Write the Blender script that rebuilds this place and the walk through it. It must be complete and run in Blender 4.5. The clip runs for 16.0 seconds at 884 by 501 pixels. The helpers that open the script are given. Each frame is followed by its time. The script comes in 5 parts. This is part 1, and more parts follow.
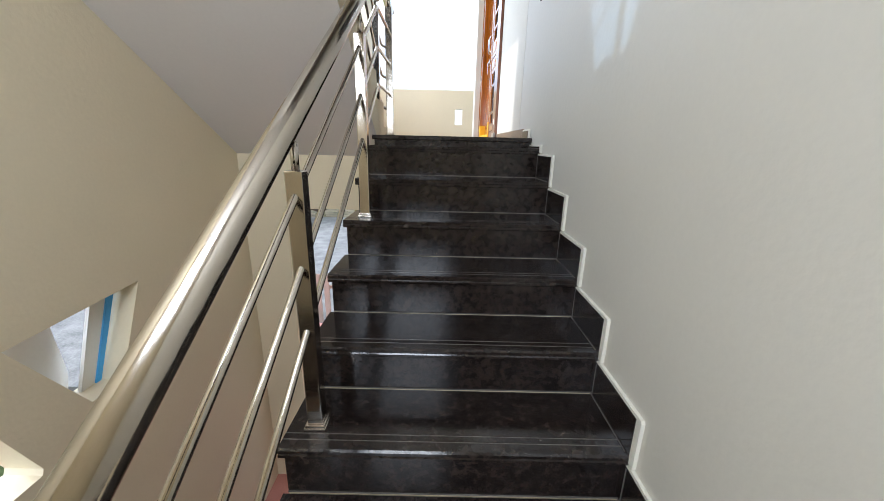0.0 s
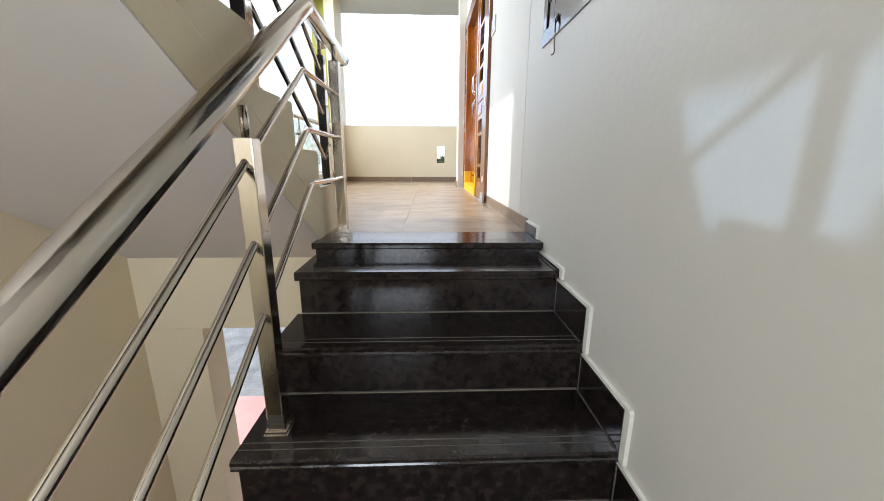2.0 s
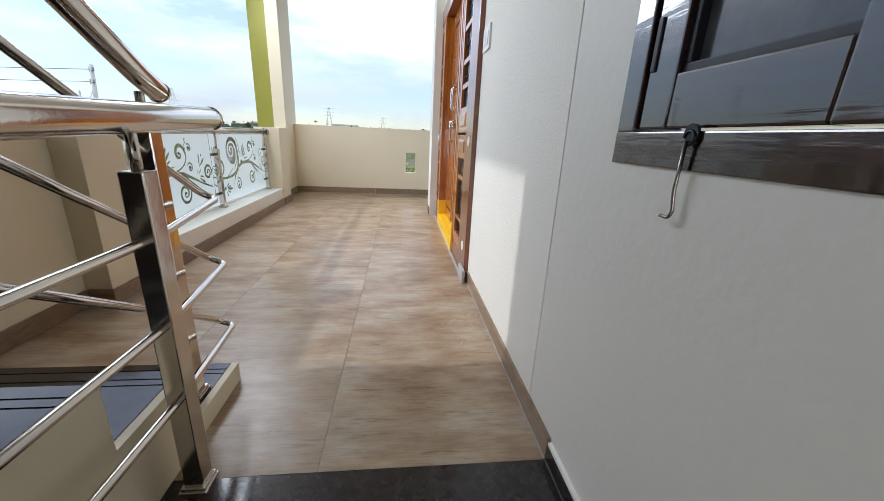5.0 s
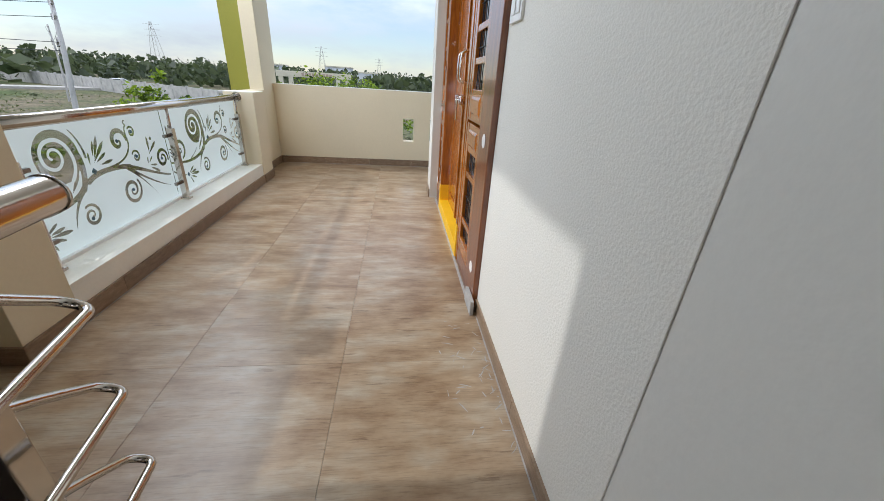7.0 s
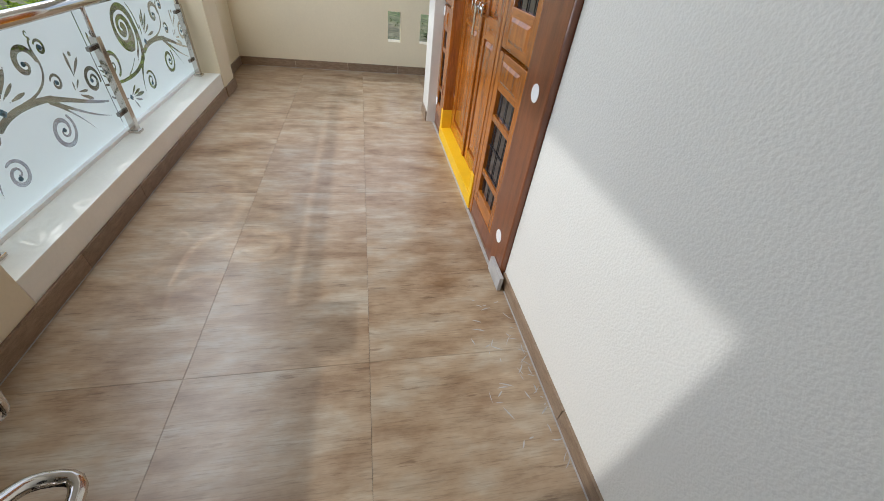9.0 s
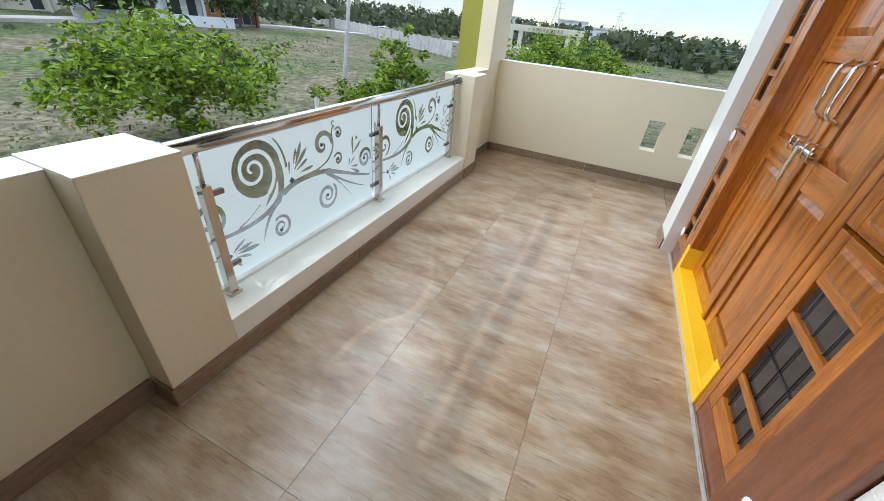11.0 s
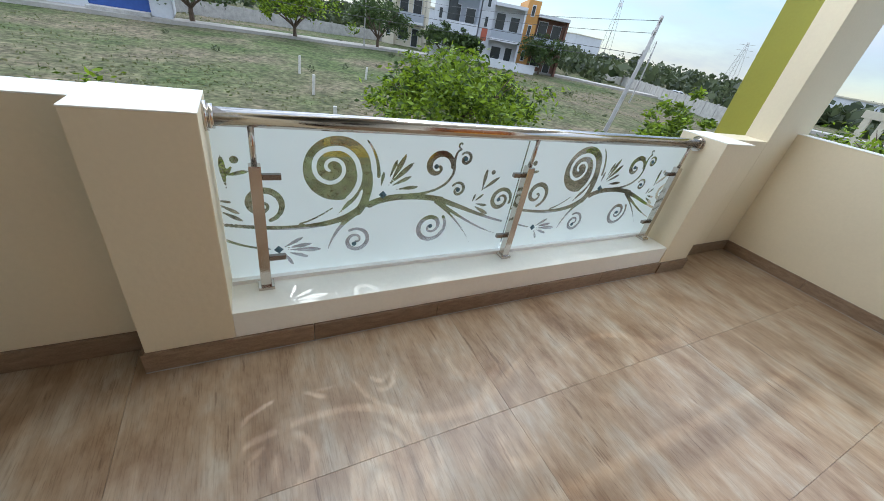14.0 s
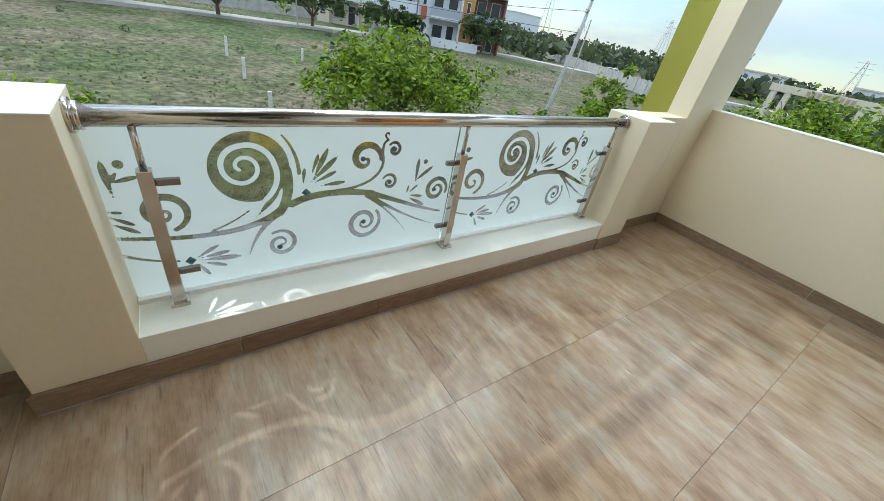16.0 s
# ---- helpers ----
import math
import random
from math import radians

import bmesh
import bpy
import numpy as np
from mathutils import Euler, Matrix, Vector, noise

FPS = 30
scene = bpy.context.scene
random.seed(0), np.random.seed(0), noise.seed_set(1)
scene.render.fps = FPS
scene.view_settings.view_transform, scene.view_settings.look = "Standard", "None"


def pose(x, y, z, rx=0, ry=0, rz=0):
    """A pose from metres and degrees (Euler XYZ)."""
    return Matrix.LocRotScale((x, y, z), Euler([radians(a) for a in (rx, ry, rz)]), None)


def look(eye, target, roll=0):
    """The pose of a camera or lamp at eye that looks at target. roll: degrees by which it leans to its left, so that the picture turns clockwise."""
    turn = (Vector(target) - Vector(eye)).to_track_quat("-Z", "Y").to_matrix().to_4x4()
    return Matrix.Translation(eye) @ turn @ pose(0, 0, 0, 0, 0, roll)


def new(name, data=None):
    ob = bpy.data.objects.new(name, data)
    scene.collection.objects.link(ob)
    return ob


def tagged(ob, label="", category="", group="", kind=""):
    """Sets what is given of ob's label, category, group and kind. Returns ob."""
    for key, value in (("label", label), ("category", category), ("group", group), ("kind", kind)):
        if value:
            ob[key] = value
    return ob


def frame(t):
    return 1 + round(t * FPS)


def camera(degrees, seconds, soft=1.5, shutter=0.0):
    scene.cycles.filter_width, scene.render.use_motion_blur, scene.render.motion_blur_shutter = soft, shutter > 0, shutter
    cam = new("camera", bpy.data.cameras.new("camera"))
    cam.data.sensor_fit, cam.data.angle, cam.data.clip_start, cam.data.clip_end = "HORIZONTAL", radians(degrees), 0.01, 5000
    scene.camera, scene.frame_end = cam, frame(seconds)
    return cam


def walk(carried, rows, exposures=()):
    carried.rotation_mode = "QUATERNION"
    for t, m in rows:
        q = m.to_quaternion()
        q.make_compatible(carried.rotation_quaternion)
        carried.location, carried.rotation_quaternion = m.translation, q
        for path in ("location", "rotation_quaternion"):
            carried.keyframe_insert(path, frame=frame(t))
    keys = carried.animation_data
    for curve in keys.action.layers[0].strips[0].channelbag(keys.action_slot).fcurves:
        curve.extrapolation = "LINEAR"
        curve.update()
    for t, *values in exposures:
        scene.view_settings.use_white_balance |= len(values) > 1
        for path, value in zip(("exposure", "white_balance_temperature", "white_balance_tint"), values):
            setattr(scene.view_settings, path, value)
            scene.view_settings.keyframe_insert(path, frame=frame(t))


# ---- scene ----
cam = camera(101.0, 16.0, 0.7)
PATH = [
    (0, (-0.597, -2.862, -0.055), (-0.594, -0.942, -0.612), 1.3),
    (0.5, (-0.618, -2.562, 0.044), (-0.575, -0.638, -0.5), -1.0),
    (1, (-0.523, -2.32, 0.157), (-0.526, -0.392, -0.377), -1.1),
    (1.5, (-0.519, -2.141, 0.289), (-0.577, -0.205, -0.208), 0.1),
    (2, (-0.544, -1.946, 0.369), (-0.47, -0.004, -0.103), 0.3),
    (2.5, (-0.523, -1.744, 0.446), (-0.345, 0.2, 0.012), 0.4),
    (3, (-0.494, -1.568, 0.593), (-0.415, 0.372, 0.112), 1.4),
    (3.5, (-0.562, -1.36, 0.675), (-0.31, 0.553, 0.148), 0.2),
    (4, (-0.528, -1.159, 0.752), (-0.132, 0.728, 0.222), 2.4),
    (4.5, (-0.456, -0.988, 0.88), (-0.123, 0.895, 0.293), 3.6),
    (5, (-0.463, -0.833, 0.928), (-0.232, 1.063, 0.334), 2.7),
    (5.2, (-0.48, -0.755, 0.981), (-0.235, 1.121, 0.332), 2.8),
    (7.3, (-0.449, -0.171, 1.189), (-0.201, 1.583, 0.261), 4.1),
    (7.5, (-0.508, -0.121, 1.213), (-0.189, 1.52, 0.115), 4.1),
    (8, (-0.59, -0.042, 1.267), (-0.17, 1.42, -0.031), 8.0),
    (10.5, (-0.763, 0.621, 1.346), (-0.86, 2.225, 0.156), 3.7),
    (11, (-0.753, 0.686, 1.377), (-1.373, 2.25, 0.297), 6.2),
    (11.5, (-0.737, 0.727, 1.388), (-1.864, 2.128, 0.51), 9.5),
    (12, (-0.808, 0.883, 1.383), (-2.14, 2.12, 0.549), 11.1),
    (12.5, (-0.884, 1.096, 1.369), (-2.178, 2.33, 0.474), 13.1),
    (13, (-0.848, 1.277, 1.342), (-2.22, 2.434, 0.46), 15.4),
    (13.5, (-0.771, 1.432, 1.303), (-2.284, 2.314, 0.337), 13.7),
    (14, (-0.743, 1.505, 1.251), (-2.207, 2.394, 0.217), 11.2),
    (14.5, (-0.724, 1.534, 1.236), (-2.17, 2.388, 0.151), 11.1),
    (15, (-0.734, 1.542, 1.246), (-2.187, 2.367, 0.146), 10.3),
    (15.5, (-0.715, 1.567, 1.249), (-2.164, 2.413, 0.16), 10.1),
    (16, (-0.761, 1.619, 1.276), (-2.064, 2.698, 0.208), 11.4),
]
EXPOSURES = [(0, 1.1, 5920, 10), (1.5, 1.12, 5970, 10), (2.5, 0.98, 6170, 10), (3.5, 0.82, 6120, 11), (5, 0.47, 5920, 11), (7.5, 0.33, 6020, 10),
             (8, 0.33, 6020, 10), (10.5, 0.28, 5770, 10), (11.0, 0.55, 5720, 7), (11.6, 0.3, 5770, 6), (12.5, 0.05, 5720, 6), (13.5, 0.17, 5770, 8), (14.5, 0.35, 5820, 6), (16, 0.35, 5820, 1)]
walk(cam, [(t, look(eye, target, roll)) for t, eye, target, roll in PATH], EXPOSURES)

# ---- world and sun ----
SUN_SLOPE = 0.78
world = bpy.data.worlds.new("sky")
scene.world = world
world.use_nodes = True
wn, wl = world.node_tree.nodes, world.node_tree.links
wn.clear()
w_out = wn.new("ShaderNodeOutputWorld")
w_bg = wn.new("ShaderNodeBackground")
w_sky = wn.new("ShaderNodeTexSky")
w_sky.sky_type = "NISHITA"
w_sky.sun_disc = False
w_sky.sun_elevation = math.atan(SUN_SLOPE)
w_sky.sun_rotation = radians(-90)
w_sky.dust_density = 0.2
w_sky.ozone_density = 1.6
w_tc = wn.new("ShaderNodeTexCoord")
w_map = wn.new("ShaderNodeMapping")
w_map.inputs["Scale"].default_value = (1.0, 1.0, 3.2)
w_noise = wn.new("ShaderNodeTexNoise")
w_noise.inputs["Scale"].default_value = 2.3
w_noise.inputs["Detail"].default_value = 7.0
w_noise.inputs["Roughness"].default_value = 0.58
w_ramp = wn.new("ShaderNodeValToRGB")
w_ramp.color_ramp.elements[0].position = 0.42
w_ramp.color_ramp.elements[0].color = (0.26, 0.26, 0.26, 1)
w_ramp.color_ramp.elements[1].position = 0.62
w_ramp.color_ramp.elements[1].color = (0.92, 0.92, 0.92, 1)
w_mix = wn.new("ShaderNodeMixRGB")
wl.new(w_tc.outputs["Generated"], w_map.inputs["Vector"])
wl.new(w_map.outputs["Vector"], w_noise.inputs["Vector"])
wl.new(w_noise.outputs["Fac"], w_ramp.inputs["Fac"])
wl.new(w_ramp.outputs["Color"], w_mix.inputs["Fac"])
# clouds grow brighter towards the zenith, as an overcast sky does
w_sep = wn.new("ShaderNodeSeparateXYZ")
wl.new(w_tc.outputs["Generated"], w_sep.inputs[0])
w_grow = wn.new("ShaderNodeMapRange")
w_grow.inputs["From Min"].default_value, w_grow.inputs["From Max"].default_value = 0.05, 0.9
w_grow.inputs["To Min"].default_value, w_grow.inputs["To Max"].default_value = 4.5, 27.5
wl.new(w_sep.outputs["Z"], w_grow.inputs["Value"])
w_cloud = wn.new("ShaderNodeVectorMath")
w_cloud.operation = "SCALE"
w_cloud.inputs[0].default_value = (0.94, 0.99, 1.07)
wl.new(w_grow.outputs["Result"], w_cloud.inputs["Scale"])
wl.new(w_cloud.outputs[0], w_mix.inputs["Color2"])
wl.new(w_sky.outputs["Color"], w_mix.inputs["Color1"])
wl.new(w_mix.outputs["Color"], w_bg.inputs["Color"])
w_bg.inputs["Strength"].default_value = 0.12
wl.new(w_bg.outputs["Background"], w_out.inputs["Surface"])

sun = new("sun", bpy.data.lights.new("sun", "SUN"))
sun.data.energy = 1.15
sun.data.angle = radians(1.0)
sun.data.color = (1.0, 0.965, 0.91)
sun.matrix_world = look((-10 * 1.0, 0, 10 * SUN_SLOPE), (0, 0, 0))


def opening_fill(name, eye, target, width, height, watts):
    """An added fill lamp at an opening, on top of the sky's own light."""
    lamp = new(name, bpy.data.lights.new(name, "AREA"))
    lamp.data.shape, lamp.data.size, lamp.data.size_y, lamp.data.energy = "RECTANGLE", width, height, watts
    lamp.data.color = (0.95, 0.98, 1.0)
    lamp.matrix_world = look(eye, target)


# Unseen fill lamp added behind the stairs to brighten the stairwell
opening_fill("fill_light_stair_south", (-1.15, -4.28, 0.85), (-1.7, -1.0, 0.2), 1.2, 0.9, 23)
# Fill lamp added high in the balcony opening, out of view, lifts floor and walls
opening_fill("fill_light_balcony", (-2.32, 2.9, 2.70), (0.1, 3.1, 1.0), 3.0, 0.6, 44)


# ---- materials ----
def material(name, color, rough=0.5, metal=0.0, vary=0.1, scale=4.0, fine=60.0, bump=0.0, bump_scale=120.0,
             stretch=(1, 1, 1), second=None, spec=0.5, island=0.0):
    """A surface with tone variation at two scales and fine relief, in world size."""
    m = bpy.data.materials.new(name)
    m.use_nodes = True
    n, l = m.node_tree.nodes, m.node_tree.links
    b = n["Principled BSDF"]
    b.inputs["Roughness"].default_value = rough
    b.inputs["Metallic"].default_value = metal
    b.inputs["Specular IOR Level"].default_value = spec
    tc = n.new("ShaderNodeTexCoord")
    geo = n.new("ShaderNodeNewGeometry")
    mp = n.new("ShaderNodeMapping")
    mp.inputs["Scale"].default_value = stretch
    l.new(geo.outputs["Position"], mp.inputs["Vector"])
    a = n.new("ShaderNodeTexNoise")
    a.inputs["Scale"].default_value = scale
    a.inputs["Detail"].default_value = 5
    f = n.new("ShaderNodeTexNoise")
    f.inputs["Scale"].default_value = fine
    f.inputs["Detail"].default_value = 4
    for t in (a, f):
        l.new(mp.outputs["Vector"], t.inputs["Vector"])
    add = n.new("ShaderNodeMath")
    add.operation = "MULTIPLY_ADD"
    add.inputs[1].default_value = 0.6
    l.new(a.outputs["Fac"], add.inputs[0])
    half = n.new("ShaderNodeMath")
    half.operation = "MULTIPLY"
    half.inputs[1].default_value = 0.4
    l.new(f.outputs["Fac"], half.inputs[0])
    l.new(half.outputs[0], add.inputs[2])
    ramp = n.new("ShaderNodeValToRGB")
    c2 = second if second else tuple(min(1, c * (1 + vary)) for c in color)
    c1 = tuple(c * (1 - vary) for c in color) if not second else color
    ramp.color_ramp.elements[0].position, ramp.color_ramp.elements[1].position = 0.36, 0.64
    ramp.color_ramp.elements[0].color, ramp.color_ramp.elements[1].color = (*c1, 1), (*c2, 1)
    l.new(add.outputs[0], ramp.inputs["Fac"])
    l.new(ramp.outputs["Color"], b.inputs["Base Color"])
    if island:
        info = n.new("ShaderNodeObjectInfo")
        hsv = n.new("ShaderNodeHueSaturation")
        mr = n.new("ShaderNodeMapRange")
        mr.inputs["To Min"].default_value, mr.inputs["To Max"].default_value = 1 - island, 1 + island
        l.new(info.outputs["Random"], mr.inputs["Value"])
        l.new(mr.outputs["Result"], hsv.inputs["Value"])
        l.new(ramp.outputs["Color"], hsv.inputs["Color"])
        l.new(hsv.outputs["Color"], b.inputs["Base Color"])
    if bump:
        bn = n.new("ShaderNodeTexNoise")
        bn.inputs["Scale"].default_value = bump_scale
        bn.inputs["Detail"].default_value = 3
        l.new(mp.outputs["Vector"], bn.inputs["Vector"])
        bp = n.new("ShaderNodeBump")
        bp.inputs["Strength"].default_value = bump
        bp.inputs["Distance"].default_value = 0.01
        l.new(bn.outputs["Fac"], bp.inputs["Height"])
        l.new(bp.outputs["Normal"], b.inputs["Normal"])
    return m


M_WALL = material("off_white_paint", (0.70, 0.68, 0.62), 0.5, vary=0.02, scale=2, bump=0.12, bump_scale=30)
M_STIPPLE = material("stippled_plaster", (0.78, 0.755, 0.68), 0.6, vary=0.02, scale=2, bump=0.30, bump_scale=120)
M_CREAM = material("cream_paint", (0.76, 0.67, 0.485), 0.55, vary=0.025, scale=2, bump=0.1, bump_scale=40)
M_CEIL = material("grey_white_paint", (0.66, 0.64, 0.61), 0.7, vary=0.02, scale=2, bump=0.06, bump_scale=40)
M_CAP = material("white_cap_paint", (0.86, 0.85, 0.77), 0.35, vary=0.03, scale=6, bump=0.08, bump_scale=30)
M_GREEN = material("olive_green_paint", (0.30, 0.29, 0.035), 0.55, vary=0.05, scale=3, bump=0.08, bump_scale=40)
M_GRANITE = material("black_granite", (0.0045, 0.0036, 0.0036), 0.13, vary=0.5, scale=38, fine=260,
                     second=(0.034, 0.024, 0.021), bump=0.015, bump_scale=90)
M_DUST = material("groove_dust", (0.13, 0.12, 0.11), 0.8, vary=0.4, scale=9, fine=80)
M_GROUT = material("pale_grout", (0.42, 0.40, 0.37), 0.9, vary=0.15, scale=20, bump=0.3, bump_scale=200)
M_BROWNGROUT = material("brown_grout", (0.22, 0.165, 0.12), 0.9, vary=0.2, scale=10)
M_SKIRT = material("taupe_skirting_tile", (0.185, 0.120, 0.072), 0.35, vary=0.3, scale=5, fine=40, stretch=(3, 3, 12), bump=0.05,
                   second=(0.29, 0.205, 0.135), island=0.12)
M_STEEL = material("polished_steel", (0.58, 0.535, 0.485), 0.14, 1.0, vary=0.03, scale=8, stretch=(6, 1, 1), bump=0.02, bump_scale=60)
M_STUD = material("blue_grey_glass_stud", (0.10, 0.19, 0.24), 0.05, 0.35, vary=0.3, scale=60)
M_DARKSTEEL = material("dull_steel", (0.26, 0.24, 0.22), 0.25, 1.0, vary=0.05, scale=8)
M_CHROME = material("chrome", (0.75, 0.74, 0.72), 0.08, 1.0, vary=0.02)
M_BLACKIRON = material("black_iron", (0.02, 0.02, 0.022), 0.4, 0.6, vary=0.2)
M_YELLOW = material("yellow_enamel", (0.85, 0.50, 0.004), 0.45, vary=0.05, scale=6, bump=0.05, bump_scale=30)
M_PLASTIC = material("white_plastic", (0.82, 0.81, 0.78), 0.3, vary=0.02)
M_PLUG = material("white_plaster_plug", (0.80, 0.78, 0.76), 0.7, vary=0.05, bump=0.1)
M_SILICONE = material("white_sealant", (0.85, 0.86, 0.84), 0.4, vary=0.03, scale=20, bump=0.3, bump_scale=50)
M_PINK = material("pink_paving", (0.55, 0.25, 0.21), 0.8, vary=0.12, scale=3, bump=0.1)
M_CONCRETE = material("weathered_concrete", (0.42, 0.40, 0.37), 0.9, vary=0.2, scale=1.5, fine=12, bump=0.2, bump_scale=30)
M_WHITEHOUSE = material("pale_house_paint", (0.62, 0.62, 0.64), 0.8, vary=0.06, scale=0.5, fine=4)
M_GREYHOUSE = material("grey_house_paint", (0.36, 0.38, 0.42), 0.8, vary=0.06, scale=0.5, fine=4)
M_CREAMHOUSE = material("cream_house_paint", (0.60, 0.54, 0.42), 0.8, vary=0.06, scale=0.5, fine=4)
M_ORANGEHOUSE = material("orange_house_paint", (0.55, 0.28, 0.08), 0.8, vary=0.06, scale=0.5, fine=4)
M_BROWNHOUSE = material("brown_house_paint", (0.16, 0.075, 0.05), 0.8, vary=0.1, scale=0.5, fine=4)
M_REDHOUSE = material("brick_red_paint", (0.45, 0.12, 0.07), 0.8, vary=0.1, scale=0.5, fine=4)
M_CREAMDARK = material("faded_brown_paint", (0.40, 0.30, 0.24), 0.8, vary=0.1)
M_DARKGLASS = material("dark_window", (0.03, 0.035, 0.04), 0.15, vary=0.2)
M_BLUE = material("blue_gate_paint", (0.03, 0.08, 0.30), 0.5, vary=0.1)
M_BLUEFILM = material("blue_film", (0.08, 0.42, 0.90), 0.35, vary=0.05)
M_CARWHITE = material("white_car_paint", (0.75, 0.75, 0.76), 0.25, vary=0.02)
M_TYRE = material("black_rubber", (0.02, 0.02, 0.02), 0.8, vary=0.2)
M_BARK = material("brown_bark", (0.11, 0.075, 0.05), 0.9, vary=0.4, scale=12, fine=60, stretch=(1, 1, 0.3), bump=0.6, bump_scale=40)
M_POLE = material("pale_concrete_pole", (0.40, 0.38, 0.36), 0.85, vary=0.15, scale=3)
M_STONE = material("whitewashed_stone", (0.60, 0.57, 0.52), 0.9, vary=0.2, scale=6, bump=0.3)
M_WIRE = material("dark_cable", (0.05, 0.05, 0.05), 0.6, vary=0.1)
M_ROAD = material("dusty_concrete_road", (0.40, 0.37, 0.33), 0.95, vary=0.15, scale=0.4, fine=4)
M_GRAVEL = material("grey_gravel", (0.16, 0.155, 0.145), 0.95, vary=0.4, scale=3, fine=25, bump=0.8, bump_scale=22)


def wood(name, dark, light, rough, axis="z", ring=1.0):
    m = material(name, dark, rough, vary=0.3, scale=3.2, fine=30, second=light,
                 stretch={"z": (9, 9, 0.7), "y": (9, 0.7, 9)}[axis], bump=0.05, bump_scale=40, island=0.08)
    b = m.node_tree.nodes["Principled BSDF"]
    b.inputs["Coat Weight"].default_value = ring
    b.inputs["Coat Roughness"].default_value = 0.07
    return m


M_TEAK = wood("varnished_teak", (0.20, 0.055, 0.005), (0.52, 0.165, 0.014), 0.25, "z", 0.5)
M_TEAKY = wood("varnished_teak_rail", (0.21, 0.058, 0.005), (0.50, 0.16, 0.014), 0.25, "y", 0.5)
M_FRAME = wood("red_brown_frame_wood", (0.125, 0.034, 0.010), (0.25, 0.075, 0.022), 0.3, "z", 0.6)
M_DARKWOOD = wood("dark_brown_varnish", (0.010, 0.005, 0.004), (0.035, 0.012, 0.008), 0.22, "y", 1.0)
for node in M_DARKWOOD.node_tree.nodes:
    if node.type == "BUMP":
        node.inputs["Strength"].default_value = 0.05
        node.inputs["Height"].links[0].from_node.inputs["Scale"].default_value = 7.0
        M_DARKWOOD.node_tree.links.new(node.outputs["Normal"], M_DARKWOOD.node_tree.nodes["Principled BSDF"].inputs["Coat Normal"])
M_DARKWOOD.node_tree.nodes["Principled BSDF"].inputs["Coat Roughness"].default_value = 0.04


def tile_material():
    """Wood-look porcelain: streaks run across the balcony, blotches of grey and brown."""
    m = bpy.data.materials.new("wood_look_tile")
    m.use_nodes = True
    n, l = m.node_tree.nodes, m.node_tree.links
    b = n["Principled BSDF"]
    geo = n.new("ShaderNodeNewGeometry")
    info = n.new("ShaderNodeObjectInfo")
    off = n.new("ShaderNodeVectorMath")
    off.operation = "SCALE"
    comb = n.new("ShaderNodeCombineXYZ")
    for k in range(3):
        l.new(info.outputs["Random"], comb.inputs[k])
    l.new(comb.outputs[0], off.inputs[0])
    off.inputs["Scale"].default_value = 37.0
    add = n.new("ShaderNodeVectorMath")
    l.new(geo.outputs["Position"], add.inputs[0])
    l.new(off.outputs[0], add.inputs[1])

    def layer(stretch, scale, detail, rough=0.55):
        mp = n.new("ShaderNodeMapping")
        mp.inputs["Scale"].default_value = stretch
        l.new(add.outputs[0], mp.inputs["Vector"])
        t = n.new("ShaderNodeTexNoise")
        t.inputs["Scale"].default_value = scale
        t.inputs["Detail"].default_value = detail
        t.inputs["Roughness"].default_value = rough
        l.new(mp.outputs["Vector"], t.inputs["Vector"])
        return t.outputs["Fac"]

    big = layer((1.0, 1.9, 1), 3.4, 5, 0.6)
    streak = layer((1.3, 7.5, 1), 3.0, 6, 0.66)
    hair = layer((4, 60, 1), 3.0, 5)
    r1 = n.new("ShaderNodeValToRGB")
    e = r1.color_ramp.elements
    e[0].position, e[0].color = 0.30, (0.245, 0.148, 0.078, 1)
    e[1].position, e[1].color = 0.70, (0.455, 0.385, 0.290, 1)
    k = e.new(0.5)
    k.color = (0.388, 0.280, 0.178, 1)
    l.new(big, r1.inputs["Fac"])
    r2 = n.new("ShaderNodeValToRGB")
    e = r2.color_ramp.elements
    e[0].position, e[0].color = 0.28, (0.74, 0.69, 0.64, 1)
    e[1].position, e[1].color = 0.66, (1.08, 1.09, 1.09, 1)
    l.new(streak, r2.inputs["Fac"])
    mul = n.new("ShaderNodeMixRGB")
    mul.blend_type = "MULTIPLY"
    mul.inputs["Fac"].default_value = 1.0
    l.new(r1.outputs["Color"], mul.inputs["Color1"])
    l.new(r2.outputs["Color"], mul.inputs["Color2"])
    r3 = n.new("ShaderNodeValToRGB")
    e = r3.color_ramp.elements
    e[0].position, e[0].color = 0.28, (0.66, 0.63, 0.60, 1)
    e[1].position, e[1].color = 0.5, (1.03, 1.03, 1.03, 1)
    l.new(hair, r3.inputs["Fac"])
    mul2 = n.new("ShaderNodeMixRGB")
    mul2.blend_type = "MULTIPLY"
    mul2.inputs["Fac"].default_value = 0.75
    l.new(mul.outputs["Color"], mul2.inputs["Color1"])
    l.new(r3.outputs["Color"], mul2.inputs["Color2"])
    fleck = layer((1.5, 12, 1), 3.1, 5, 0.62)
    r4 = n.new("ShaderNodeValToRGB")
    e = r4.color_ramp.elements
    e[0].position, e[0].color = 0.31, (0.48, 0.41, 0.36, 1)
    e[1].position, e[1].color = 0.39, (1.0, 1.0, 1.0, 1)
    l.new(fleck, r4.inputs["Fac"])
    mul3 = n.new("ShaderNodeMixRGB")
    mul3.blend_type = "MULTIPLY"
    mul3.inputs["Fac"].default_value = 0.7
    l.new(mul2.outputs["Color"], mul3.inputs["Color1"])
    l.new(r4.outputs["Color"], mul3.inputs["Color2"])
